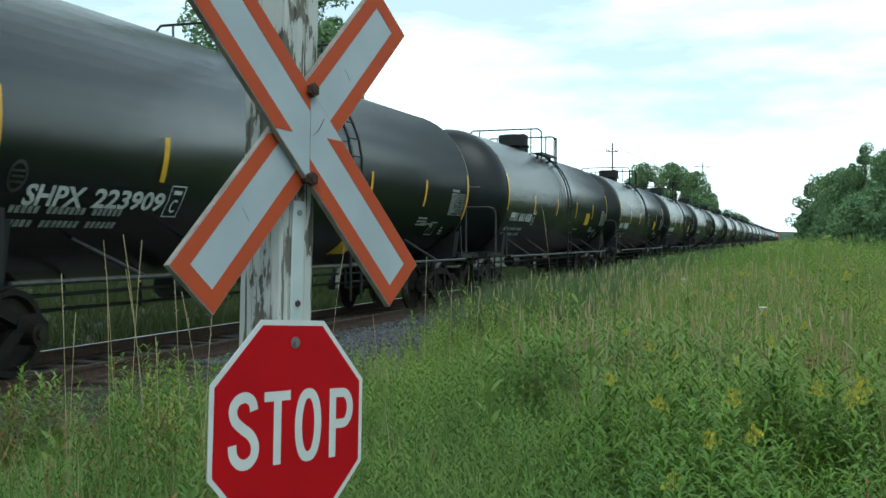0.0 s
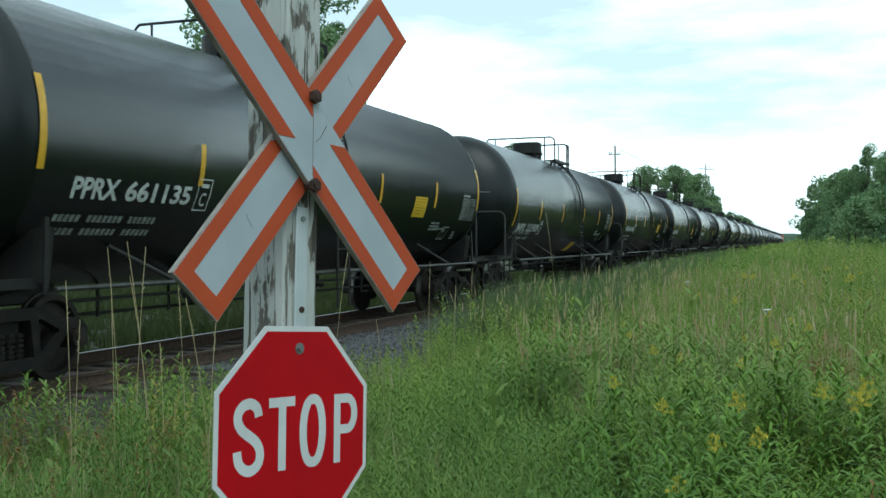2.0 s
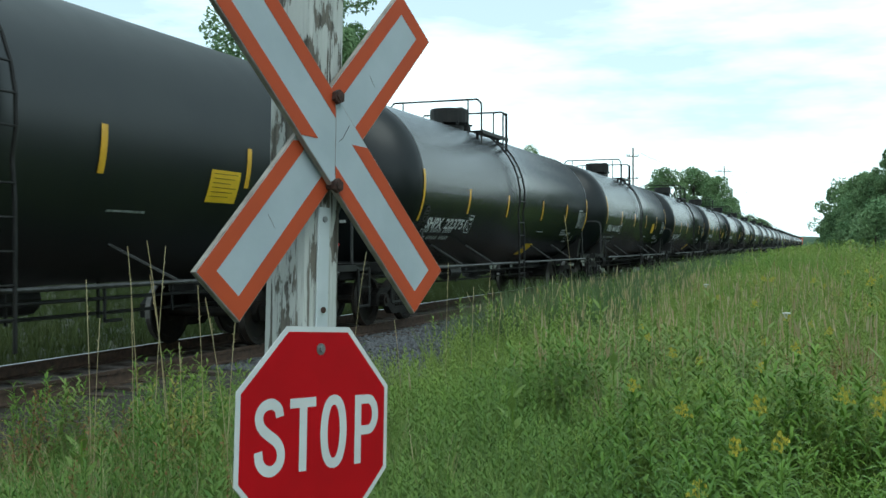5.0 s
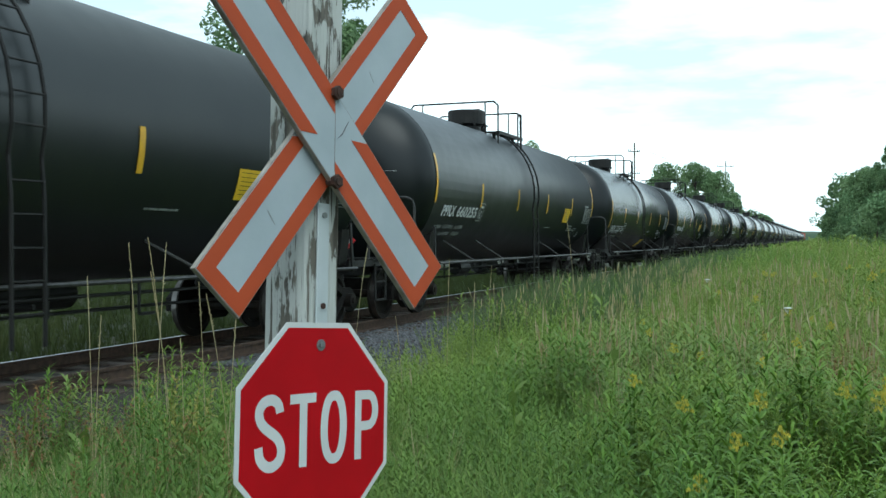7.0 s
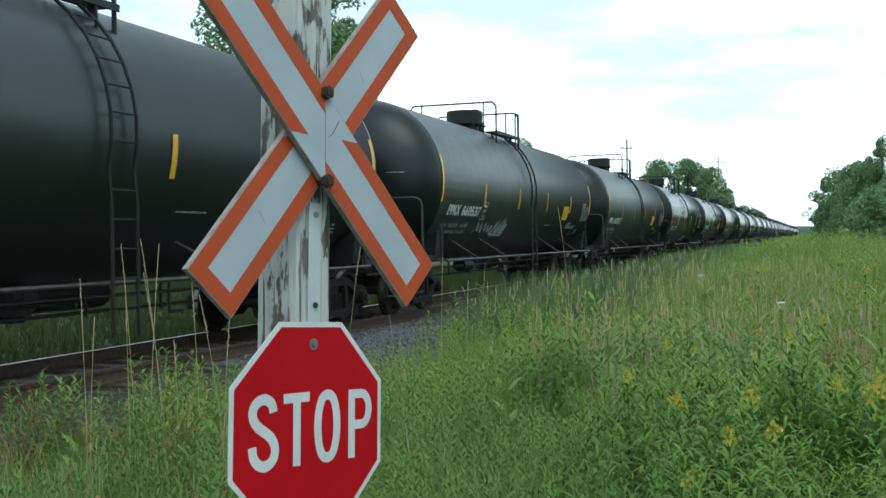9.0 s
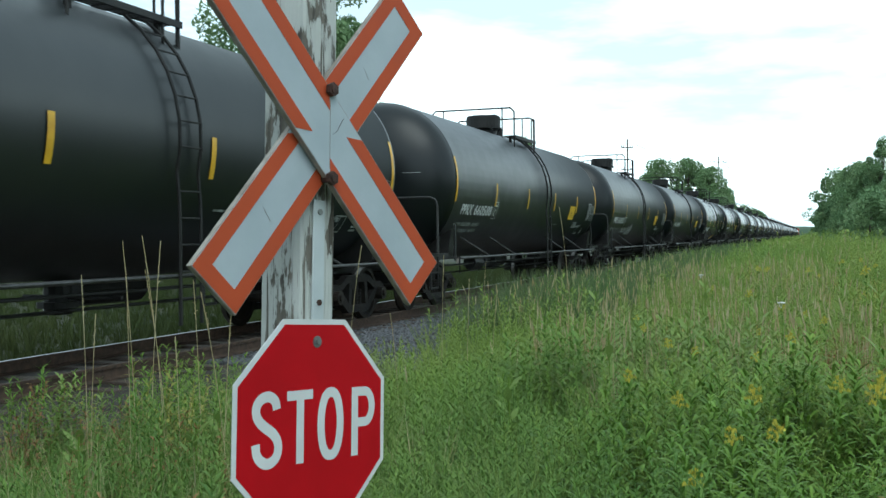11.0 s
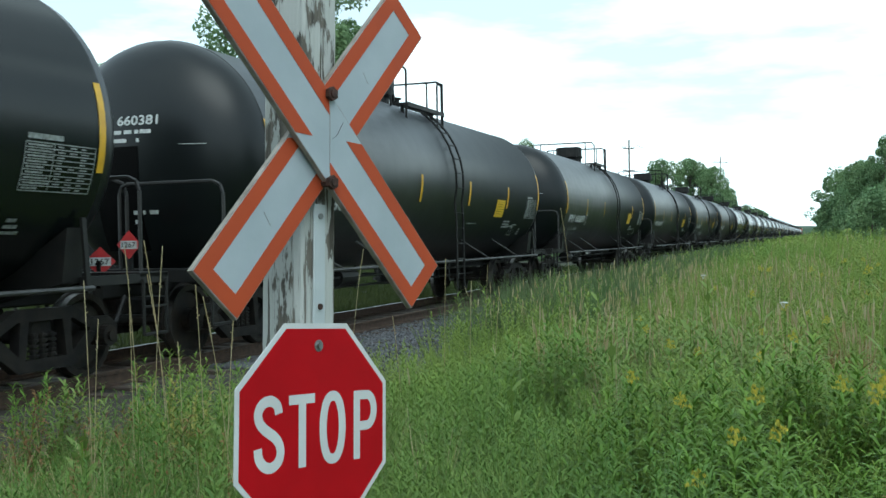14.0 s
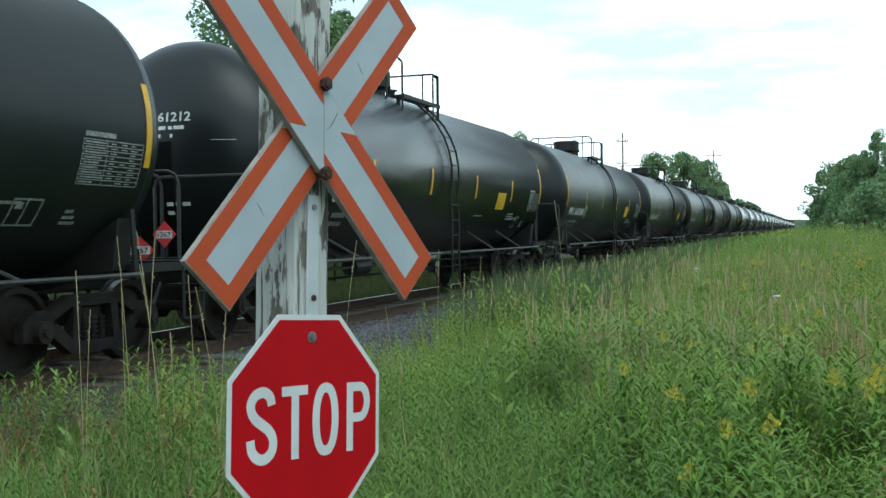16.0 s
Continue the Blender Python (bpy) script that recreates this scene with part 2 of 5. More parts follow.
def prism(bm, outline, place, depth):
    """A slab from a 2D outline: place(u, v, w) gives the point, w runs from 0 to depth."""
    a = [bm.verts.new(place(u, v, 0)) for u, v in outline]
    b = [bm.verts.new(place(u, v, depth)) for u, v in outline]
    bm.faces.new(a[::-1])
    bm.faces.new(b)
    for i in range(len(a)):
        j = (i + 1) % len(a)
        bm.faces.new((a[i], a[j], b[j], b[i]))
    bmesh.ops.recalc_face_normals(bm, faces=bm.faces[:])
    return bm


def lathe(bm, profile, place, n=32):
    """profile: (distance along the axis, radius); place(s, r, angle) gives the point."""
    rings = []
    for s, r in profile:
        if r < 1e-6:
            rings.append([bm.verts.new(place(s, 0, 0))])
        else:
            rings.append([bm.verts.new(place(s, r, 2 * math.pi * i / n)) for i in range(n)])
    for p, q in zip(rings, rings[1:]):
        for i in range(n):
            j = (i + 1) % n
            if len(p) == 1 and len(q) > 1:
                bm.faces.new((p[0], q[j], q[i]))
            elif len(q) == 1 and len(p) > 1:
                bm.faces.new((p[i], p[j], q[0]))
            elif len(p) > 1:
                bm.faces.new((p[i], p[j], q[j], q[i]))
    bmesh.ops.recalc_face_normals(bm, faces=bm.faces[:])
    return bm


def big_mesh(name, co, quads, mat):
    me = bpy.data.meshes.new(name)
    me.vertices.add(len(co))
    me.vertices.foreach_set("co", np.ascontiguousarray(co, dtype=np.float32).ravel())
    me.loops.add(quads.size)
    me.loops.foreach_set("vertex_index", np.ascontiguousarray(quads, dtype=np.int32).ravel())
    me.polygons.add(len(quads))
    me.polygons.foreach_set("loop_start", np.arange(0, quads.size, 4, dtype=np.int32))
    me.update(calc_edges=True)
    me.validate()
    me.materials.append(M[mat])
    return new(name, me)


def letters(text, bold=0.0):
    """The flat outline mesh of a text: its corners, scaled to unit height and width, and its faces."""
    cu = bpy.data.curves.new("letters", "FONT")
    cu.body, cu.offset, cu.resolution_u = text, bold, 3 if len(text) > 1 else 10
    ob = new("letters", cu)
    bpy.context.view_layer.update()
    me = bpy.data.meshes.new_from_object(ob.evaluated_get(bpy.context.evaluated_depsgraph_get()))
    v = np.array([p.co[:2] for p in me.vertices])
    f = [tuple(p.vertices) for p in me.polygons]
    bpy.data.objects.remove(ob)
    bpy.data.curves.remove(cu)
    bpy.data.meshes.remove(me)
    lo, hi = v.min(0), v.max(0)
    return (v - lo) / (hi - lo), f


def lettering(text, place, width, height, bold=0.0):
    """A bmesh of a text, as wide and high as told: place(u, v) puts its points."""
    v, f = letters(text, bold)
    bm = bmesh.new()
    vs = [bm.verts.new(place(a * width, b * height)) for a, b in v]
    for q in f:
        try:
            bm.faces.new([vs[i] for i in q])
        except ValueError:
            pass
    return bm


def patch(bm, place, u0, u1, v0, v1, nu=1, nv=1):
    g = [[bm.verts.new(place(u0 + (u1 - u0) * i / nu, v0 + (v1 - v0) * j / nv)) for j in range(nv + 1)] for i in range(nu + 1)]
    for i in range(nu):
        for j in range(nv):
            bm.faces.new((g[i][j], g[i + 1][j], g[i + 1][j + 1], g[i][j + 1]))
    return bm


def smooth_step(a, b, x):
    t = np.clip((x - a) / (b - a), 0, 1)
    return t * t * (3 - 2 * t)


# ---- ground ----
TRACK_X = -8.35


def grade(y):
    """The line and the land about it climb gently away from the crossing."""
    return 0.0036 * np.clip(np.asarray(y, float) - 10, 0, 700)


def ground_z(x, y):
    x, y = np.asarray(x, float), np.asarray(y, float)
    field = -0.62 + smooth_step(7, 50, y) * (0.35 + 0.75 * smooth_step(-5.5, 1.5, x)) + smooth_step(50, 200, y) * 0.3
    behind = -0.55 + 0.1 * smooth_step(-14, -40, x)
    z = np.where(x > -6.5, field, np.where(x < -11.0, behind, -0.62))
    blend = smooth_step(-6.5, -5.2, x)
    z = np.where((x > -6.5) & (x < -5.2), -0.62 * (1 - blend) + field * blend, z)
    blend = smooth_step(-11.0, -12.5, x)
    z = np.where((x < -11.0) & (x > -12.5), -0.62 * (1 - blend) + behind * blend, z)
    bumps = 0.05 * np.sin(x * 1.7 + 0.6 * y) * np.cos(y * 1.1 - 0.4 * x)
    return z + grade(y) + bumps * smooth_step(5.0, 6.5, np.abs(x - TRACK_X - 2.5) + 3.0)


def spread(*stops):
    out = []
    for a, b, n in stops:
        out += list(np.linspace(a, b, n, endpoint=False))
    return np.array(out + [stops[-1][1]])


def build_ground():
    gx = spread((-2500, -300, 8), (-300, -40, 14), (-40, -13, 18), (-13, 8, 70), (8, 40, 16), (40, 300, 12), (300, 2500, 8))
    gy = spread((-400, -30, 10), (-30, 0, 12), (0, 40, 80), (40, 120, 40), (120, 600, 30), (600, 4000, 14))
    X, Y = np.meshgrid(gx, gy, indexing="ij")
    co = np.stack([X, Y, ground_z(X, Y)], -1).reshape(-1, 3)
    idx = np.arange(len(co)).reshape(X.shape)
    q = np.stack([idx[:-1, :-1], idx[1:, :-1], idx[1:, 1:], idx[:-1, 1:]], -1).reshape(-1, 4)
    ob = big_mesh("ground", co, q, "soil")
    for p in ob.data.polygons:
        p.use_smooth = True
    tagged(ob, "weedy green field soil running to the horizon", "ground", kind="structure")


build_ground()


def build_track():
    bed = thing("railway_track", "single railway track with rusty rails on grey ballast", "track", kind="structure")
    # ballast with sloping shoulders
    prof = [(-2.75, -0.66), (-1.95, -0.24), (-1.35, -0.20), (1.35, -0.20), (1.95, -0.24), (2.75, -0.66)]
    ys = spread((-60, 0, 20), (0, 60, 200), (60, 900, 60))
    rng = np.random.default_rng(5)
    fine = np.interp(np.linspace(0, 5, 26), range(6), [p[0] for p in prof]), np.interp(np.linspace(0, 5, 26), range(6), [p[1] for p in prof])
    co = np.array([(TRACK_X + a, y, b + float(grade(y))) for y in ys for a, b in zip(*fine)])
    co += rng.normal(0, 0.016, co.shape)
    idx = np.arange(len(co)).reshape(len(ys), 26)
    q = np.stack([idx[:-1, :-1], idx[:-1, 1:], idx[1:, 1:], idx[1:, :-1]], -1).reshape(-1, 4)
    b = big_mesh("ballast", co, q, "ballast")
    b.parent = bed
    # loose stones on the near shoulder
    cube = np.array([(x, y, z) for x in (-1, 1) for y in (-1, 1) for z in (-1, 1)], float)
    cq = np.array([(0, 1, 3, 2), (4, 6, 7, 5), (0, 4, 5, 1), (2, 3, 7, 6), (0, 2, 6, 4), (1, 5, 7, 3)])
    n = 16000
    sx = rng.uniform(0.85, 2.8, n)
    sy = 11.8 + 38 * rng.uniform(0, 1, n) ** 1.6
    sz = np.interp(sx, [p[0] for p in prof], [p[1] for p in prof]) + 0.012 + grade(sy)
    s = rng.uniform(0.014, 0.034, (n, 1, 1)) * rng.uniform(0.6, 1.2, (n, 1, 3))
    c = cube[None] * rng.uniform(0.6, 1.0, (n, 8, 1)) * s
    a, t = rng.uniform(0, 6.28, n), rng.uniform(-0.7, 0.7, n)
    rx = c[..., 0] * np.cos(a)[:, None] - c[..., 1] * np.sin(a)[:, None]
    ry = c[..., 0] * np.sin(a)[:, None] + c[..., 1] * np.cos(a)[:, None]
    rz = c[..., 2] * np.cos(t)[:, None] + rx * np.sin(t)[:, None]
    co = np.stack([rx + (TRACK_X + sx)[:, None], ry + sy[:, None], rz + sz[:, None]], -1).reshape(-1, 3)
    q = (cq[None] + 8 * np.arange(n)[:, None, None]).reshape(-1, 4)
    st = big_mesh("ballast_stones", co, q, "stone")
    st.parent = bed
    tagged(st, kind="stuff")
    # rails
    stops = (-60.0, 10.0, 710.0, 940.0)

    def run_rail(outline, side):
        bm = bmesh.new()
        rings = [[bm.verts.new((TRACK_X + side + u, y, v + float(grade(y)))) for u, v in outline] for y in stops]
        for p, q in zip(rings, rings[1:]):
            for i in range(len(p)):
                j = (i + 1) % len(p)
                bm.faces.new((p[i], p[j], q[j], q[i]))
        bm.faces.new(rings[0])
        bm.faces.new(rings[-1])
        bmesh.ops.recalc_face_normals(bm, faces=bm.faces[:])
        return bm
    for side in (-0.7525, 0.7525):
        o = [(-0.07, -0.17), (0.07, -0.17), (0.07, -0.158), (0.012, -0.14), (0.012, -0.045), (0.036, -0.038), (0.036, -0.005), (-0.036, -0.005),
             (-0.036, -0.038), (-0.012, -0.045), (-0.012, -0.14), (-0.07, -0.158)]
        r = part("rail", run_rail(o, side), "rail", bed)
        o = [(-0.034, -0.004), (0.034, -0.004), (0.028, 0.0), (-0.028, 0.0)]
        part("rail_head", run_rail(o, side), "railtop" if side < 0 else "rail", r, "worn running surface")
    return bed


track = build_track()


# ---- the crossing sign ----
def curve(points, steps=4):
    """A smooth line through points."""
    p = [np.array(q, float) for q in points]
    p = [2 * p[0] - p[1], *p, 2 * p[-1] - p[-2]]
    out = []
    for a, b, c, d in zip(p, p[1:], p[2:], p[3:]):
        for t in [i / steps for i in range(steps)]:
            out.append(tuple(0.5 * (2 * b + (c - a) * t + (2 * a - 5 * b + 4 * c - d) * t * t + (3 * b - a - 3 * c + d) * t ** 3)))
    return out + [tuple(p[-2])]


def stroke(bm, line, half, z, closed=False):
    """A flat band of even width along a line."""
    p = np.array(line, float)
    d = np.roll(p, -1, 0) - np.roll(p, 1, 0)
    if not closed:
        d[0], d[-1] = p[1] - p[0], p[-1] - p[-2]
    d /= np.linalg.norm(d, axis=1, keepdims=True)
    n = np.stack([-d[:, 1], d[:, 0]], -1) * half
    v = [(bm.verts.new((*a, z)), bm.verts.new((*b, z))) for a, b in zip(p - n, p + n)]
    for i in range(len(v) if closed else len(v) - 1):
        j = (i + 1) % len(v)
        bm.faces.new((v[i][0], v[j][0], v[j][1], v[i][1]))


def build_sign():
    c, u, w = Vector((-1.3589, 2.6727, 0.8524)), Vector((0.31842, 0.94525, -0.07153)), Vector((-0.01221, 0.07954, 0.99676))
    n = u.cross(w)
    m = Matrix((u, w, n)).transposed().to_4x4()
    m.translation = c
    sign = thing("crossing_sign", "weathered wooden post with a red-bordered crossbuck and a stop sign", "railway sign", m=m)
    # post, with the flaking white paint as raised chips
    bm = bmesh.new()
    box(bm, (0.019, -0.115, -0.096), (0.134, 2.810, 0.168), bevel=0.006)
    bmesh.ops.subdivide_edges(bm, edges=[e for e in bm.edges if e.calc_length() > 1], cuts=40)
    rng = random.Random(3)
    for v in bm.verts:
        v.co.x += rng.uniform(-0.0015, 0.0015)
        v.co.z += rng.uniform(-0.0015, 0.0015)
        if v.co.y > 1.270:  # the weathered, slanting top
            v.co.y += rng.uniform(-0.012, 0.006) - 0.10 * (-0.012 - v.co.z)
    post = part("post", bm, "wood", sign, "grey timber post with flaking white paint")
    # blades
    L, B, E = 0.600, 0.097, 0.048

    def blade(name, cc, ang, z0):
        d, s = Vector((math.cos(ang), math.sin(ang), 0)), Vector((-math.sin(ang), math.cos(ang), 0))

        def at(a, b, k):
            return cc + d * a + s * b + Vector((0, 0, z0 + k))
        o = [(-L, -B), (L, -B), (L, B), (-L, B)]
        bl = part(name, prism(bmesh.new(), o, at, 0.018), "edge", sign)
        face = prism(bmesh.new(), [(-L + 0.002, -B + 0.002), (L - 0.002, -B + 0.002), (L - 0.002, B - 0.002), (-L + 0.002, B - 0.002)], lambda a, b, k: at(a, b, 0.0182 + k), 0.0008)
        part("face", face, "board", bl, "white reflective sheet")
        for end in (-1, 1):
            o = [(end * (L - 0.003), -B + 0.003), (end * (L - 0.003), B - 0.003), (end * B, B - 0.003),
                 (end * (B - E), B - E), (end * (L - E), B - E), (end * (L - E), -B + E), (end * (B - E), -B + E), (end * B, -B + 0.003)]
            part("border", prism(bmesh.new(), o, lambda a, b, k: at(a, b, 0.0194 + k), 0.0008), "orange", bl, "faded red reflective border")
    blade("rear_blade", Vector((-0.006, 0.831, 0)), radians(50.3), 0.002)
    blade("front_blade", Vector((0.0, 0.831, 0)), radians(-43.7), 0.028)
    # bolts
    for b, z, k in (((-0.002, 0.960), 0.05, "bolt"), ((0.002, 0.703), 0.05, "bolt")):
        bm = cyl(bmesh.new(), (*b, 0.0), (*b, z + 0.018), 0.012, 8)
        cyl(bm, (*b, z + 0.0), (*b, z + 0.014), 0.021, 6)
        part("bolt", bm, "bolt", sign, "rusty bolt head")
    # a rust streak down the middle and a few scratches
    for a, b, wd, mt in (((0.0, 0.93), (0.001, 0.73), 0.0009, "edge"), ((0.03, 0.845), (0.055, 0.885), 0.0009, "bolt"), ((0.03, 0.845), (0.012, 0.832), 0.0007, "bolt")):
        part("scratch", cyl(bmesh.new(), (*a, 0.0478), (*b, 0.0478), wd, 4), mt, sign)
    for a, b in (((-0.225, 0.60), (-0.20, 0.565)), ((0.17, 1.06), (0.19, 1.03))):
        part("scratch", cyl(bmesh.new(), (*a, 0.0218), (*b, 0.0218), 0.0006, 4), "edge", sign)
    # galvanised strip
    bm = box(bmesh.new(), (0.013, 0.25, -0.0058), (0.046, 0.79, 0.008), bevel=0.002)
    st = part("strip", bm, "strip", sign, "grey galvanized strip")
    for q in ((0.013, 0.61), (0.014, 0.348)):
        part("strip_bolt", cyl(bmesh.new(), (*q, -0.002), (*q, 0.003), 0.009, 8), "zinc" if q[1] > 0.5 else "bolt", st)
    # stop sign
    R = 0.3 / math.cos(math.pi / 8)

    def octagon(r, round_=0.0):
        return [(r * math.cos(math.pi / 8 + k * math.pi / 4), r * math.sin(math.pi / 8 + k * math.pi / 4)) for k in range(8)]
    stop = part("stop_sign", prism(bmesh.new(), octagon(R), lambda a, b, k: (a, b, k - 0.003), 0.003), "sheet", sign, "red octagonal stop plate with white rim")
    part("red_field", prism(bmesh.new(), octagon(R - 0.0165), lambda a, b, k: (a, b, 0.0002 + k), 0.0006), "red", stop, "red reflective field")
    half = math.pi / 2
    oval = [(0.0667 + 0.0394 * abs(math.cos(a)) ** 0.8 * math.copysign(1, math.cos(a)), 0.0902 * math.sin(a)) for a in [2 * math.pi * i / 40 for i in range(40)]]
    bowl = [(0.168, 0.0865)] + [(0.212 + 0.0315 * math.cos(a), 0.041 + 0.0455 * math.sin(a)) for a in [half - math.pi * i / 16 for i in range(17)]] + [(0.168, -0.0045)]
    ess = curve([(-0.144, 0.052), (-0.150, 0.073), (-0.165, 0.085), (-0.182, 0.088), (-0.205, 0.080), (-0.219, 0.060), (-0.217, 0.037), (-0.203, 0.018), (-0.180, 0.002),
                 (-0.157, -0.013), (-0.142, -0.032), (-0.137, -0.053), (-0.143, -0.075), (-0.160, -0.089), (-0.178, -0.093), (-0.199, -0.085), (-0.215, -0.066), (-0.220, -0.038)])
    for ch, lines in (("S", [(ess, 0.0148, False)]), ("T", [([(-0.107, 0.086), (-0.0065, 0.088)], 0.0135, False), ([(-0.0558, 0.075), (-0.0544, -0.103)], 0.0145, False)]),
                      ("O", [(oval, 0.0145, True)]), ("P", [(bowl, 0.0135, False), ([(0.1680, 0.1000), (0.1690, -0.1015)], 0.0140, False)])):
        bm = bmesh.new()
        for i, (line, width, closed) in enumerate(lines):
            stroke(bm, line, width, 0.0014 + 0.0002 * i, closed)
        part("letter", bm, "sheet", stop, "white reflective letter " + ch)
    for q in ((0.007, 0.236), (0.004, -0.236)):
        bm = cyl(bmesh.new(), (*q, -0.02), (*q, 0.003), 0.017, 12)
        cyl(bm, (*q, 0.003), (*q, 0.010), 0.0085, 6)
        part("stop_bolt", bm, "zinc", stop, "grey bolt and washer")
    return sign


build_sign()


# ---- the train ----
CAR = 17.444         # coupled length
RADIUS, AXIS = 1.62, 2.57
HALF = 7.06        # from the middle to the head seams
TRUCK = 6.8         # from the middle to a truck's centre


def on_tank(y, h, off=0.012):
    a = h / RADIUS
    return ((RADIUS + off) * math.cos(a), y, AXIS + (RADIUS + off) * math.sin(a))


def arc(z):
    """Height above the rail to length along the tank's side from its middle."""
    return RADIUS * math.asin((z - AXIS) / RADIUS)


def on_head(x, z, off=0.014):
    """A point of the rear head."""
    r2 = (x * x + (z - AXIS) ** 2) / RADIUS ** 2
    return (x, -HALF - 0.76 * math.sqrt(max(0.0, 1 - r2)) - off, z)


def side_frame(parent, y, x):
    """The cast frame of one side of a truck, with its windows, springs, and bearings."""
    bm = bmesh.new()
    for q in ([(-1.12, 0.36), (-1.12, 0.56), (-0.98, 0.66), (-0.70, 0.66), (-0.66, 0.52), (-0.78, 0.50), (-0.98, 0.50), (-0.98, 0.36)],
              [(1.12, 0.36), (1.12, 0.56), (0.98, 0.66), (0.70, 0.66), (0.66, 0.52), (0.78, 0.50), (0.98, 0.50), (0.98, 0.36)][::-1],
              [(-0.70, 0.66), (-0.42, 0.80), (0.42, 0.80), (0.70, 0.66), (0.66, 0.56), (0.40, 0.68), (-0.40, 0.68), (-0.66, 0.56)],
              [(-0.78, 0.50), (-0.62, 0.52), (-0.34, 0.30), (0.34, 0.30), (0.62, 0.52), (0.78, 0.50), (0.66, 0.36), (0.40, 0.18), (-0.40, 0.18), (-0.66, 0.36)][::-1],
              [(-0.40, 0.28), (-0.30, 0.28), (-0.24, 0.70), (-0.36, 0.70)], [(0.40, 0.28), (0.30, 0.28), (0.24, 0.70), (0.36, 0.70)][::-1]):
        prism(bm, q, lambda u, v, w: (x - 0.06 + w, y + u, v), 0.12)
    f = part("side_frame", bm, "truck", parent)
    for k in (-0.13, 0.0, 0.13):
        bm = bmesh.new()
        for i in range(5):
            cyl(bm, (x, y + k, 0.32 + i * 0.05), (x, y + k, 0.345 + i * 0.05), 0.055, 8)
        cyl(bm, (x, y + k, 0.30), (x, y + k, 0.56), 0.035, 6)
        part("spring", bm, "truck", f)
    for k in (-0.89, 0.89):
        bm = cyl(bmesh.new(), (x - 0.08, y + k, 0.455), (x + 0.15 * (1 if x > 0 else -1), y + k, 0.455), 0.115, 14)
        cyl(bm, (x, y + k, 0.455), (x + 0.18 * (1 if x > 0 else -1), y + k, 0.455), 0.06, 8)
        part("bearing", bm, "wheel", f, "round axle bearing cap")
    return f


def wheelset(parent, y):
    bm = bmesh.new()
    cyl(bm, (-0.95, 0, 0), (0.95, 0, 0), 0.075, 10)
    for s in (-1, 1):
        lathe(bm, [(0.68 * s, 0.0), (0.68 * s, 0.14), (0.715 * s, 0.15), (0.72 * s, 0.36), (0.685 * s, 0.39), (0.685 * s, 0.482), (0.715 * s, 0.482), (0.724 * s, 0.458)],
              lambda t, r, a: (t, r * math.cos(a), r * math.sin(a)), 28)
        lathe(bm, [(0.815 * s, 0.455), (0.815 * s, 0.39), (0.755 * s, 0.36), (0.76 * s, 0.15), (0.83 * s, 0.14), (0.83 * s, 0.0)], lambda t, r, a: (t, r * math.cos(a), r * math.sin(a)), 28)
        for k in range(3):
            a = k * 2 * math.pi / 3
            box(bm, (1.13 * s, 0.04 * math.cos(a), 0.04 * math.sin(a)), (0.02, 0.02, 0.02))
    ws = part("wheelset", bm, "wheel", parent)
    ws.location = (0, y, 0.455)
    for s in (-1, 1):
        bm = lathe(bmesh.new(), [(0.724 * s, 0.4585), (0.815 * s, 0.4555)], lambda t, r, a: (t, r * math.cos(a), r * math.sin(a)), 28)
        part("tread", bm, "tread", ws, "polished wheel tread")
    return ws


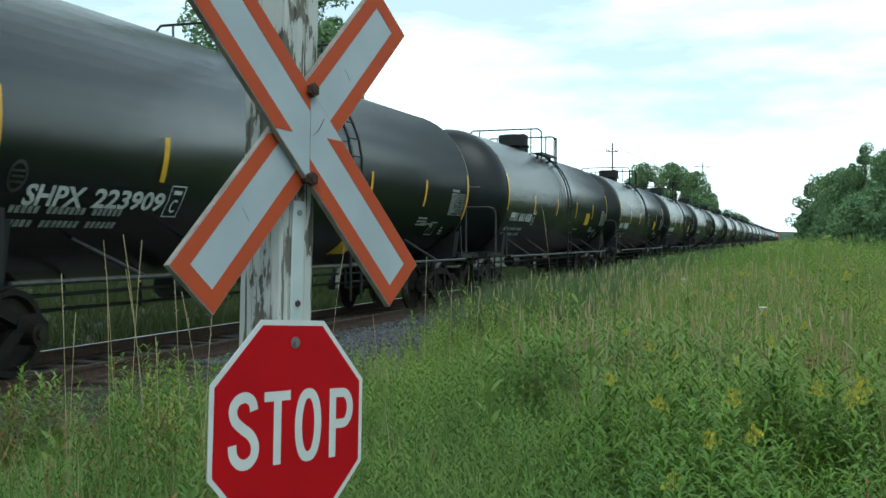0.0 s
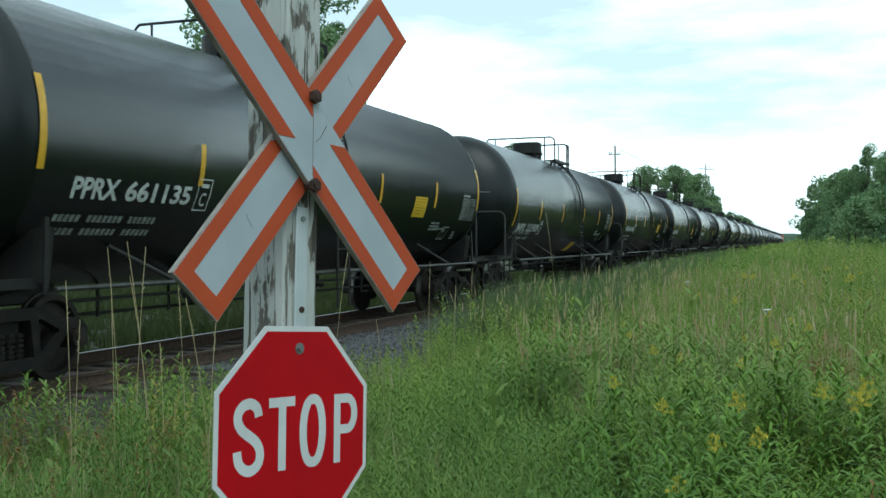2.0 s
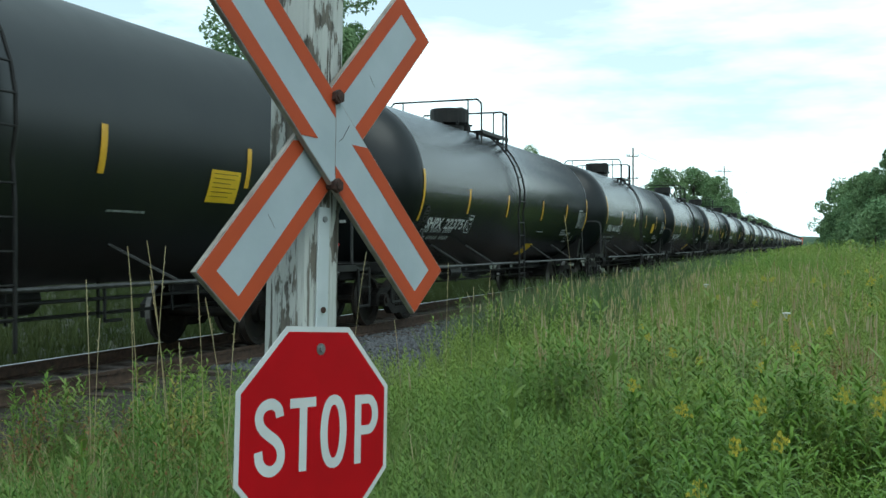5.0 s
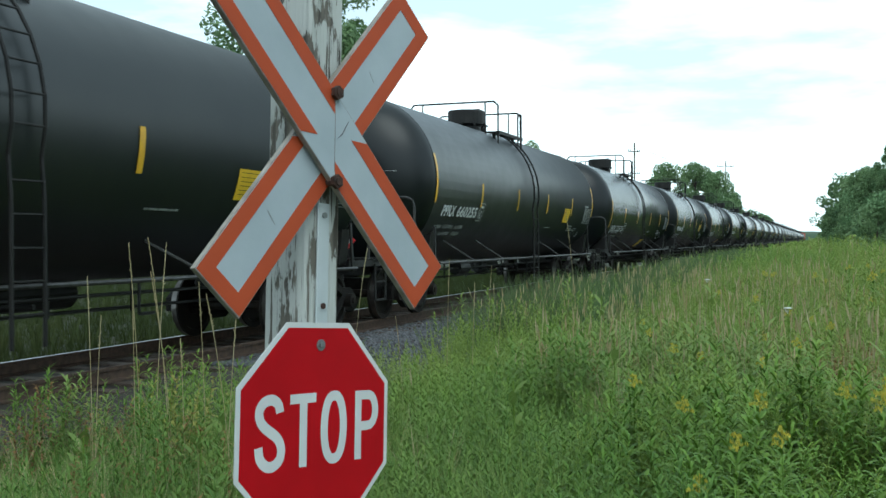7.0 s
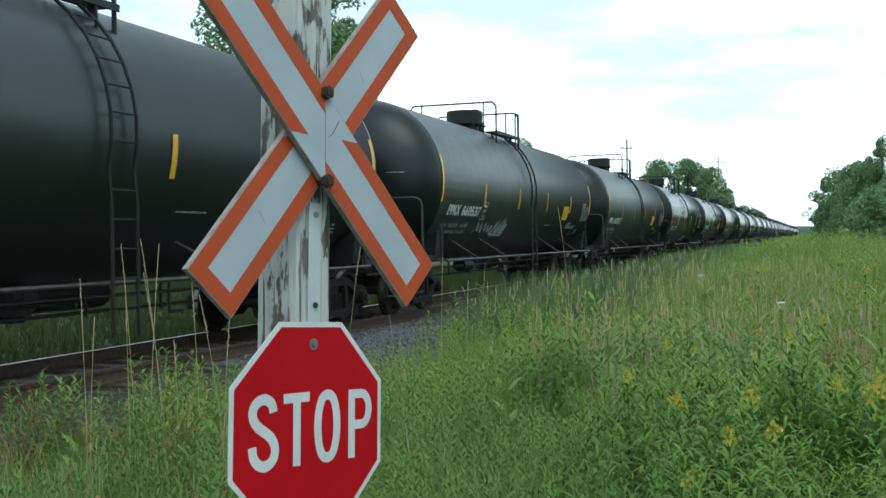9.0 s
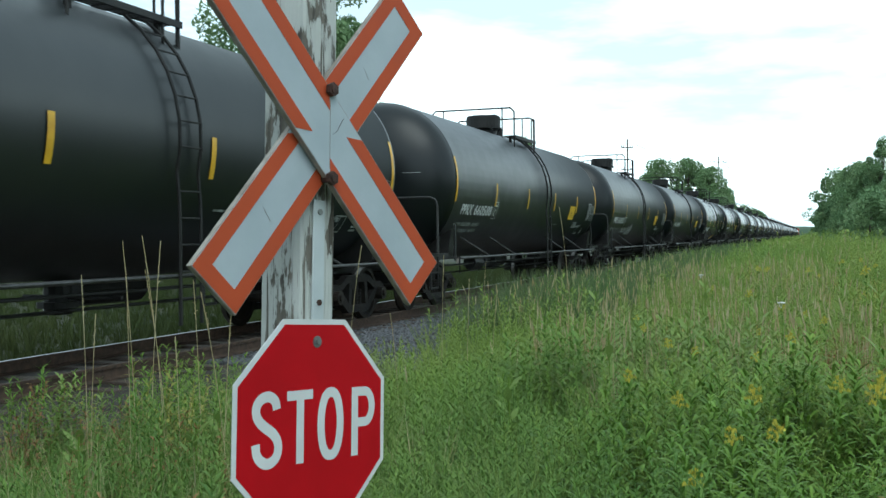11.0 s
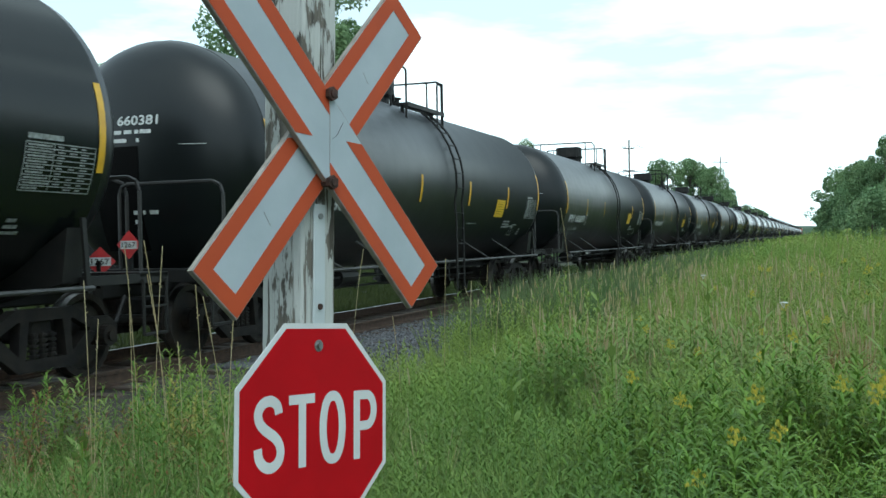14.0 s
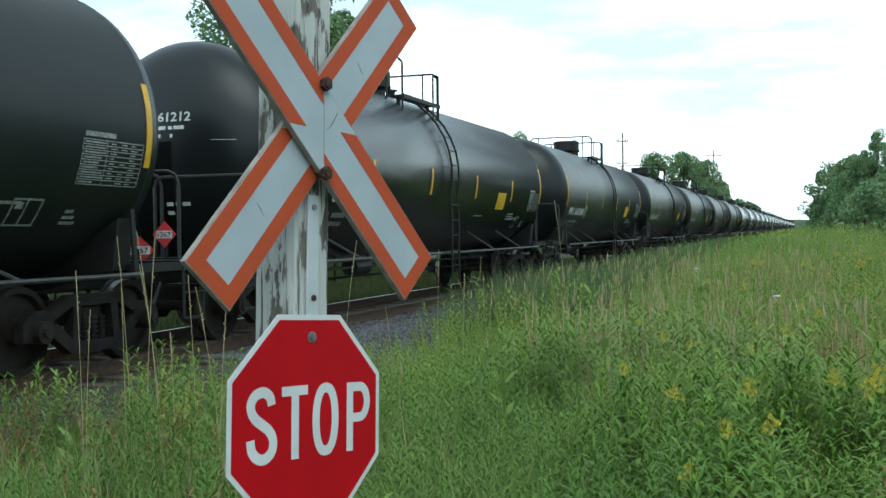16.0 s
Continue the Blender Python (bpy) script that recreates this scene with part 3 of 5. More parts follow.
def build_car():
    car = thing("tank_car", "black steel railway tank car with yellow reflective stripes", "tank car", "tank cars of the train")
    # shell and heads
    def axial(s, r, a):
        return (r * math.sin(a), s, AXIS + r * math.cos(a))
    seam = [(HALF - 0.03, RADIUS), (HALF - 0.024, RADIUS + 0.006), (HALF, RADIUS + 0.006), (HALF, RADIUS - 0.02)]
    tank = part("tank", lathe(bmesh.new(), [(-s, r) for s, r in seam[::-1]] + seam, axial, 64), "tank_gloss", car, smooth=True)
    for s in (-1, 1):
        prof = [(s * (HALF + 0.76 * math.sin(a)), RADIUS * math.cos(a)) for a in [math.pi / 2 * i / 12 for i in range(13)]]
        part("tank_head", lathe(bmesh.new(), prof, axial, 64), "head", tank, "dull black domed tank end", smooth=True)
    # reflective stripes
    for y, z0, z1 in ((-HALF + 0.04, 2.15, 3.05), (-4.23, 2.13, 2.62), (-1.41, 2.13, 2.62), (1.41, 2.13, 2.62), (4.23, 2.13, 2.62), (HALF - 0.06, 2.15, 3.05)):
        part("stripe", patch(bmesh.new(), on_tank, y - 0.05, y + 0.05, arc(z0), arc(z1), 1, 8), "yellow", tank, "yellow reflective stripe")
        part("stripe", patch(bmesh.new(), lambda a, b: (-on_tank(a, b)[0], *on_tank(a, b)[1:]), y - 0.05, y + 0.05, arc(z0), arc(z1), 1, 8), "yellow", tank, "yellow reflective stripe")
    # yellow placard with dark lines of small print
    pl = part("placard", patch(bmesh.new(), on_tank, 3.40, 4.06, arc(1.93), arc(2.31), 2, 4), "amber", tank, "yellow placard with dark small print")
    bm = bmesh.new()
    for i in range(6):
        h = arc(2.27) - 0.055 * i
        patch(bm, lambda a, b: on_tank(a, b, 0.017), 3.46, 4.00 - 0.07 * (i % 3), h - 0.007, h, 3, 1)
    part("print_bars", bm, "black", pl)
    # stencil table by the forward seam
    bm = bmesh.new()
    y0, y1, t0, t1 = 5.93, 6.90, 1.94, 2.38
    hs = [arc(t0) + (arc(t1) - arc(t0)) * i / 9 for i in range(10)]
    for i, h in enumerate(hs):
        patch(bm, on_tank, y0, y1, h - 0.006, h + 0.006, 3, 1)
    for y in (y0, y0 + 0.38, y1):
        patch(bm, on_tank, y - 0.006, y + 0.006, hs[0], hs[-1], 1, 8)
    rng = random.Random(8)
    for i in range(9):
        patch(bm, on_tank, y0 + 0.03, y0 + 0.2 + rng.uniform(0, 0.18), hs[i] + 0.016, hs[i + 1] - 0.016, 2, 1)
        for y in (0.43, 0.60, 0.76):
            if rng.random() < 0.85:
                patch(bm, on_tank, y0 + y, y0 + y + rng.uniform(0.07, 0.12), hs[i] + 0.018, hs[i + 1] - 0.018, 1, 1)
    patch(bm, on_tank, y0 + 0.02, y0 + 0.5, arc(2.41), arc(2.46), 2, 1)
    part("stencil_table", bm, "dimwhite", tank, "white stencilled data table")
    # small notices low on the side
    bm = bmesh.new()
    for y0, y1, z0, z1 in ((4.35, 4.95, 1.70, 1.54), (5.95, 6.18, 1.54, 1.5)):
        for i in range(3):
            patch(bm, on_tank, y0, y1 - 0.05 * i, arc(z0) + i * 0.07, arc(z0) + i * 0.07 + 0.04, 2, 1)
    patch(bm, on_tank, 1.7, 2.35, arc(1.76), arc(1.785), 2, 1)
    patch(bm, on_tank, 4.6, 5.3, arc(1.72), arc(1.75), 2, 1)
    tagged(part("notice", bm, "dimwhite", tank), kind="stuff")
    bm = bmesh.new()
    for a, b, c, d in ((5.19, 5.59, 1.52, 1.54), (5.19, 5.59, 1.76, 1.78), (5.19, 5.21, 1.52, 1.78), (5.57, 5.59, 1.52, 1.78), (5.37, 5.39, 1.54, 1.76), (5.24, 5.34, 1.68, 1.74)):
        patch(bm, on_tank, a, b, arc(c), arc(d), 1, 2)
    part("warning_box", bm, "dimwhite", tank, "white outlined notice box")
    bm = bmesh.new()
    for a, b, z in ((-0.22, -0.10, 2.86), (-0.06, 0.06, 2.86), (0.10, 0.16, 2.86), (0.18, 0.34, 2.86), (-0.25, -0.02, 2.75), (0.13, 0.17, 2.75), (0.02, 0.12, 1.82), (0.16, 0.20, 1.82), (0.26, 0.38, 1.82), (0.02, 0.12, 1.70)):
        patch(bm, on_head, a, b, z, z + 0.05, 2, 1)
    patch(bm, on_head, 0.72, 1.06, 2.70, 2.706, 4, 1)
    tagged(part("head_notice", bm, "white", tank), kind="stuff")
    part("head_panel", patch(bmesh.new(), lambda a, b: on_head(a, b, 0.008), -0.55, 0.15, 1.35, 2.70, 6, 12), "pitch", tank, "pitch black painted panel on the tank end")
    # load lines under the number
    bm = bmesh.new()
    for z in (1.67, 1.54):
        for a, b in ((0.45, 0.80), (0.98, 1.50), (1.68, 2.15)):
            k = 0
            while a + k * 0.085 < b:
                patch(bm, on_tank, -HALF + a + k * 0.085, -HALF + a + k * 0.085 + 0.062, arc(z), arc(z) + 0.085, 1, 1)
                k += 1
    tagged(part("load_data", bm, "dimwhite", tank), kind="stuff")
    # manway housing and valve pipes
    bm = lathe(bmesh.new(), [(4.05, 0.36), (4.26, 0.36), (4.30, 0.40), (4.32, 0.46), (4.63, 0.46), (4.66, 0.44), (4.66, 0.0)], lambda s, r, a: (r * math.cos(a), -0.5 + r * math.sin(a), s), 24)
    dome = part("manway_housing", bm, "black", tank, "round black valve housing")
    bm = bmesh.new()
    for i in range(8):
        a = i * math.pi / 4
        box(bm, (0.47 * math.cos(a), -0.5 + 0.47 * math.sin(a), 4.30), (0.05, 0.05, 0.08))
    box(bm, (0.30, -0.5, 4.67), (0.12, 0.2, 0.05))
    tagged(part("clamp_ring", bm, "black", dome), kind="stuff")
    bm = cyl(bmesh.new(), (0.2, 0.25, 3.85), (0.2, 0.25, 4.34), 0.09, 10)
    cyl(bm, (0.2, 0.25, 4.34), (0.2, 0.25, 4.37), 0.14, 10)
    part("vent_valve", bm, "black", tank)
    # platform and railings over the top
    pf = part("platform", bmesh.new(), "black", tank)
    for x in (-0.98, 0.98):
        bm = bmesh.new()
        for k in range(6):
            box(bm, (x - 0.15 + 0.06 * k, -0.45, 4.02), (0.012, 2.0, 0.035))
        for k in range(9):
            box(bm, (x, -1.42 + 0.245 * k, 4.015), (0.32, 0.014, 0.03))
        box(bm, (x + 0.17 * (1 if x > 0 else -1), -0.45, 4.0), (0.03, 2.05, 0.08))
        for y in (-1.25, 0.35):
            box(bm, (x * 0.98, y, 3.9), (0.06, 0.06, 0.24))
        part("walkway", bm, "black", pf)
    for y, z in ((-1.45, 4.74), (0.52, 4.68)):
        bm = bmesh.new()
        tube(bm, [(1.12, y, 3.70), (1.12, y, z - 0.10), (1.02, y, z), (-1.02, y, z), (-1.12, y, z - 0.10), (-1.12, y, 3.70)], 0.021)
        part("railing", bm, "black", pf)
        for x in (-0.80, 0.80):
            part("rail_post", tube(bmesh.new(), [(x, y, 3.75), (x, y, z)], 0.018), "black", pf)
    bm = bmesh.new()
    tube(bm, [(1.14, 0.52, 3.66), (1.14, 0.52, 4.62), (1.14, 0.24, 4.62), (1.14, 0.20, 4.52), (1.14, 0.20, 3.66)], 0.02)
    part("ladder_rail", bm, "black", pf)
    part("railing", tube(bmesh.new(), [(-1.12, -1.45, 4.62), (-1.12, 0.52, 4.62)], 0.018), "black", pf)
    # side ladder bent round the shell
    pts = [((RADIUS + 0.09) * math.cos(a), AXIS + (RADIUS + 0.09) * math.sin(a)) for a in [0.95 - i * 0.17 for i in range(8)]]
    low = [(RADIUS + 0.07, 1.80), (RADIUS + 0.07, 0.45)]
    ladder = part("ladder", tube(bmesh.new(), [(x, -0.32, z) for x, z in pts + low], 0.022), "black", car)
    part("stile", tube(bmesh.new(), [(x, 0.10, z) for x, z in pts + low], 0.022), "black", ladder)
    for i in range(12):
        x, z = pts[i] if i < 7 else (RADIUS + 0.07, 1.95 - 0.3 * (i - 7))
        part("rung", cyl(bmesh.new(), (x, -0.32, z), (x, 0.10, z), 0.012, 6), "black", ladder)
    # draft sill, bolsters, bottom outlet
    for s in (-1, 1):
        bm = bmesh.new()
        box(bm, (0, s * 6.95, 0.92), (0.42, 3.6, 0.30), bevel=0.02)
        prism(bm, [(-0.72, 1.25), (-0.5, 1.02), (0.5, 1.02), (0.72, 1.25)], lambda u, v, w, s=s: (u, s * TRUCK - 0.5 + w, v), 1.0)
        prism(bm, [(-1.45, 1.60), (-1.38, 1.05), (-0.3, 0.82), (0.3, 0.82), (1.38, 1.05), (1.45, 1.60), (1.0, 1.32), (0.4, 1.0), (-0.4, 1.0), (-1.0, 1.32)],
              lambda u, v, w, s=s: (u, s * TRUCK - 0.14 + w, v), 0.28)
        part("draft_sill", bm, "black", car)
    bm = cyl(bmesh.new(), (0, 0.6, 0.98), (0, 0.6, 0.55), 0.16, 12)
    cyl(bm, (0, 0.6, 0.70), (0, 0.6, 0.63), 0.24, 12)
    cyl(bm, (-0.5, 0.6, 0.75), (0.9, 0.6, 0.75), 0.03, 6)
    part("bottom_outlet", bm, "black", car)
    # couplers
    for s in (-1, 1):
        bm = box(bmesh.new(), (0, s * 8.47, 0.86), (0.18, 0.66, 0.22), bevel=0.02)
        box(bm, (0.06 * s, s * 8.69, 0.86), (0.34, 0.20, 0.28), bevel=0.03)
        part("coupler", bm, "truck", car)
        bm = tube(bmesh.new(), [(-0.3 * s, s * 8.35, 0.80), (-0.33 * s, s * 8.57, 0.50), (-0.30 * s, s * 8.78, 0.42)], 0.028)
        part("brake_hose", bm, "black", car)
    # end platforms with rails, steps and hazard placards
    for s in (-1, 1):
        bm = box(bmesh.new(), (0, s * 8.07, 1.10), (2.9, 0.50, 0.05))
        box(bm, (0, s * 8.31, 1.04), (2.9, 0.05, 0.14))
        for x in (-1.42, 1.42):
            box(bm, (x, s * 7.60, 1.06), (0.06, 1.4, 0.10))
        part("end_platform", bm, "black", car)
        for x in (-1.48, 1.48):
            bm = bmesh.new()
            tube(bm, [(x, s * 8.25, 1.05), (x, s * 8.25, 0.45), (x, s * 7.83, 0.45), (x, s * 7.83, 1.05)], 0.02)
            cyl(bm, (x, s * 8.25, 0.75), (x, s * 7.83, 0.75), 0.014, 6)
            part("step", bm, "black", car)
        bm = bmesh.new()
        a, b = (0.10, 1.60) if s < 0 else (-1.22, 1.22)
        tube(bm, [(a, s * 8.15, 1.12), (a, s * 8.15, 2.06), (a + 0.03, s * 8.15, 2.15), (a + 0.12, s * 8.15, 2.19), (b - 0.15, s * 8.15, 2.19), (b - 0.04, s * 8.15, 2.14), (b, s * 8.15, 2.03), (b, s * 8.15, 1.12)], 0.023)
        part("end_rail", bm, "dull", car)
        if s < 0:
            bm = tube(bmesh.new(), [(-1.22, s * 8.15, 1.12), (-1.22, s * 8.15, 2.1), (-1.1, s * 8.15, 2.24), (0.0, s * 8.15, 2.26), (0.13, s * 8.11, 2.20), (0.18, s * 8.11, 2.05), (0.18, s * 8.11, 1.12)], 0.023)
            part("end_rail", bm, "dull", car)
    for x, y, z, s in ((0.52, 8.35, 1.24, 1), (0.38, -8.35, 1.43, -1)):
        tilt = 0.0 if s < 0 else 0.6
        bm = bmesh.new()
        ct, sn = math.cos(tilt), math.sin(tilt)

        def dia(u, v, w, x=x, y=y, z=z, ct=ct, sn=sn):
            return (x + u * ct + w * sn, y + u * sn - w * ct, z + v)
        pm = part("hazard_placard", prism(bm, [(0, -0.175), (0.175, 0), (0, 0.175), (-0.175, 0)], dia, 0.01), "hazard", car, "red diamond hazard placard")
        part("panel", prism(bmesh.new(), [(-0.12, -0.05), (0.12, -0.05), (0.12, 0.05), (-0.12, 0.05)], lambda u, v, w: dia(u, v, 0.0105 + w), 0.003), "white", pm)
        part("panel_number", lettering("1267", lambda a, b: dia(-0.10 + a, -0.035 + b, 0.0145), 0.2, 0.07, 0.01), "black", pm)
        box(bmesh_post := bmesh.new(), (x, y - 0.03 * (-1 if s < 0 else 1), z - 0.15), (0.05, 0.02, 0.32))
        part("placard_holder", bmesh_post, "black", pm)
    # brake wheel and stand on the rear end
    bm = lathe(bmesh.new(), [(0.0, 0.25), (0.03, 0.28), (0.06, 0.25), (0.03, 0.22), (0.0, 0.25)], lambda t, r, a: (-0.75 + r * math.cos(a), -8.30 - t, 1.62 + r * math.sin(a)), 16)
    for i in range(4):
        a = i * math.pi / 2 + 0.4
        cyl(bm, (-0.75, -8.30, 1.62), (-0.75 + 0.25 * math.cos(a), -8.32, 1.62 + 0.25 * math.sin(a)), 0.012, 5)
    box(bm, (-0.75, -8.23, 1.38), (0.14, 0.10, 0.6))
    part("brake_wheel", bm, "black", car)
    # long side rails with slanted stays, and the leg plates at the bolsters
    for s in (-1, 1):
        x = 1.60 * s
        bm = tube(bmesh.new(), [(x, -6.85, 1.0), (x, 6.85, 1.0)], 0.026, 8)
        part("side_rail", bm, "galv", car, "long grey grab rail")
        for y, d in ((-5.2, 0.45), (-3.1, 0.45), (2.3, 0.45), (4.6, 0.45)):
            bm = tube(bmesh.new(), [(x, y + d, 1.0), (on_tank(0, arc(1.42))[0] * s, y - d * 0.5, 1.42)], 0.022)
            part("rail_stay", bm, "galv", car)
        for y in (-6.85, 6.85):
            bm = prism(bmesh.new(), [(0.08, 0.95), (0.15, 0.95), (0.19, 1.70), (0.13, 1.70)], lambda u, v, w, y=y: ((1.50 - 0.02 * (v > 1.2)) * s + w * s, y + (u - 0.15) * (1 if y < 0 else -1), v), 0.03)
            part("leg_plate", bm, "black", car)
    # brake gear under the tank
    for x, z, l in ((0.55, 0.80, 6.0), (0.2, 0.60, 5.8), (-0.7, 0.88, 6.2)):
        part("brake_rod", tube(bmesh.new(), [(x, -l, z), (x, l, z)], 0.022), "black", car)
    for y in (-4.5, -3.0, -1.5, 1.5, 3.0, 4.5):
        part("rod_hanger", box(bmesh.new(), (0.3, y, 0.78), (0.03, 0.03, 0.45)), "black", car)
    part("brake_cylinder", cyl(bmesh.new(), (0.45, -2.7, 0.80), (0.45, -2.0, 0.80), 0.16, 12), "black", car)
    part("air_reservoir", cyl(bmesh.new(), (-0.3, 1.2, 0.80), (-0.3, 2.5, 0.80), 0.20, 12), "black", car)
    part("drain_pipe", tube(bmesh.new(), [(0.7, 2.6, 0.95), (0.7, 2.6, 0.55), (0.7, 2.9, 0.55)], 0.02), "black", car)
    # trucks
    for y in (-TRUCK, TRUCK):
        tr = part("truck_bolster", box(bmesh.new(), (0, y, 0.58), (2.0, 0.36, 0.26), bevel=0.04), "truck", car)
        for x in (-1.0, 1.0):
            side_frame(tr, y, x)
        for d in (-0.89, 0.89):
            wheelset(tr, y + d)
    return car


proto = build_car()


def number_parts(car, mark, number, shpx):
    tank = next(o for o in car.children if o.name.startswith("tank"))
    y0, w1, off, w2, plate = (-HALF + 0.57, 0.88, 1.03, 1.26, 2.35) if shpx else (-HALF + 0.57, 0.75, 0.87, 1.25, 2.24)
    zl = 1.74 if shpx else 1.90
    part("reporting_mark", lettering(mark, lambda a, b: on_tank(y0 + a, arc(zl) + b), w1, 0.23, 0.03), "white", tank, "white stencilled mark")
    part("car_number", lettering(number, lambda a, b: on_tank(y0 + off + a, arc(zl) + b), w2, 0.23, 0.03), "white", tank, "white stencilled number")
    bm = bmesh.new()
    y = y0 + plate
    for a, b, c, d in ((0, 0.30, 0, 0.016), (0, 0.30, 0.384, 0.40), (0, 0.016, 0, 0.40), (0.284, 0.30, 0, 0.40), (0.07, 0.23, 0.29, 0.34)):
        patch(bm, on_tank, y + a, y + b, arc(zl - 0.06) + c, arc(zl - 0.06) + d, 1, 2)
    box_ = part("plate_box", bm, "white", tank, "white outlined plate box")
    part("plate_letter", lettering("C", lambda a, b: on_tank(y + 0.09 + a, arc(zl - 0.06) + 0.06 + b), 0.12, 0.17, 0.01), "white", box_)
    part("head_number", lettering(number, lambda a, b: on_head(-0.17 + a, 2.97 + b), 0.60, 0.13, 0.02), "white", tank, "white stencilled number")
    part("head_mark", lettering(mark, lambda a, b: on_head(-0.64 + a, 2.97 + b), 0.40, 0.13, 0.02), "white", tank, "white stencilled mark")
    if shpx:
        bm = bmesh.new()
        for i in range(20):
            a0, a1 = i * math.pi / 10, (i + 1) * math.pi / 10
            q = [bm.verts.new(on_tank(-HALF + 0.40 + r * math.cos(a), arc(2.0) + r * 1.25 * math.sin(a))) for r, a in ((0.10, a0), (0.13, a0), (0.13, a1), (0.10, a1))]
            bm.faces.new(q)
        for h in (-0.055, 0.0, 0.055):
            patch(bm, on_tank, -HALF + 0.32, -HALF + 0.48, arc(2.0) + h - 0.014, arc(2.0) + h + 0.014, 1, 1)
        part("round_emblem", bm, "galv", tank, "faded round emblem")
        part("placard", patch(bmesh.new(), on_tank, 1.5, 2.2, arc(1.18), arc(1.46), 2, 3), "amber", tank, "yellow placard low on the side")


def graffiti(car):
    tank = next(o for o in car.children if o.name.startswith("tank"))
    rng = random.Random(21)
    bm = bmesh.new()
    pts = [(-4.25 + 0.13 * i, arc(1.65 + (0.10 if i % 2 else -0.07) + rng.uniform(-0.03, 0.03))) for i in range(11)]
    pts += [(-2.85 + 0.08 * i, arc(1.66 + (0.15 if i % 2 else -0.14) + rng.uniform(-0.08, 0.08))) for i in range(13)]
    for i in range(4):
        pts += [(-2.85 + 0.24 * i, arc(1.53)), (-2.65 + 0.24 * i, arc(1.78)), (-2.6 + 0.22 * i, arc(1.56))]
    for (a, b), (c, d) in zip(pts, pts[1:]):
        t = Vector((c - a, d - b))
        nn = Vector((-t.y, t.x)).normalized() * 0.018
        q = [bm.verts.new(on_tank(*p, 0.013)) for p in ((a - nn.x, b - nn.y), (c - nn.x, d - nn.y), (c + nn.x, d + nn.y), (a + nn.x, b + nn.y))]
        bm.faces.new(q)
    part("graffiti", bm, "white", tank, "white scribbled spray paint")


MARKS = {-2: ("PPRX", "661458"), -1: ("SHPX", "223909"), 0: ("PPRX", "661135"), 1: ("SHPX", "223751"), 2: ("PPRX", "660255"), 3: ("PPRX", "660537"),
         4: ("PPRX", "660588"), 5: ("PPRX", "660093"), 6: ("PPRX", "660381"), 7: ("PPRX", "661212"), 8: ("PPRX", "")}
MATT = {2, 3, 4, 5, 6, 8, -9, -14, -15}
FITTINGS = {-1: 0.9, 0: -0.27, 1: -0.6, 2: 0.0, 3: -0.25, 4: 0.5, 5: 0.9, 6: 0.6, 7: -0.2}  # how far the dome and ladder sit ahead of the usual place
START = -2.936        # the middle of car 0 as the clip begins
cars = {}
for k in range(-25, 9):
    car = copy_thing(proto, pose(TRACK_X, START - CAR * k, 0))
    tank = next(o for o in car.children if o.name.startswith("tank"))
    if k in MATT:
        tank.material_slots[0].link = "OBJECT"
        tank.material_slots[0].material = M["tank_matt"]
        tagged(car, "matt black steel railway tank car with yellow reflective stripes")
    if MARKS.get(k, ("",))[0] == "SHPX":
        for o in [o for o in tank.children if o.name.startswith("stripe")]:
            bpy.data.objects.remove(o)
        for y, z0, z1 in ((-HALF + 0.04, 1.87, 2.80), (-4.38, 2.06, 2.56), (-1.55, 2.06, 2.56), (1.65, 2.06, 2.56), (4.36, 2.06, 2.56), (HALF - 0.06, 1.87, 2.80)):
            part("stripe", patch(bmesh.new(), on_tank, y - 0.05, y + 0.05, arc(z0), arc(z1), 1, 8), "yellow", tank, "yellow reflective stripe")
    for o in [*tank.children, *car.children]:
        if o.name.startswith(("manway_housing", "vent_valve", "platform", "ladder")):
            o.location.y += FITTINGS.get(k, 0.4 if k in MATT else 0.0)
    shpx = MARKS.get(k, ("",))[0] == "SHPX" or k in (-5, -8, -9, -13)
    if shpx:
        for o in [o for o in tank.children if o.name.startswith("placard")]:
            for q in o.children:
                bpy.data.objects.remove(q)
            bpy.data.objects.remove(o)
    if k in (0, 7, -2):
        for o in [o for o in tank.children if o.name.startswith("placard")]:
            o.location.y -= 0.3
    mk, nb = MARKS.get(k, ("", ""))
    if nb:
        number_parts(car, mk, nb, shpx)
    else:
        bm = bmesh.new()
        for i in range(4):
            patch(bm, on_tank, -HALF + 0.3 + 0.2 * i, -HALF + 0.44 + 0.2 * i, arc(1.90), arc(2.12), 1, 2)
        for i in range(6):
            patch(bm, on_tank, -HALF + 1.35 + 0.2 * i, -HALF + 1.49 + 0.2 * i, arc(1.90), arc(2.12), 1, 2)
        part("number_bars", bm, "white", tank)
    if k == 3:
        graffiti(car)
    cars[k] = car
for o in [*proto.children_recursive, proto]:
    bpy.data.objects.remove(o)


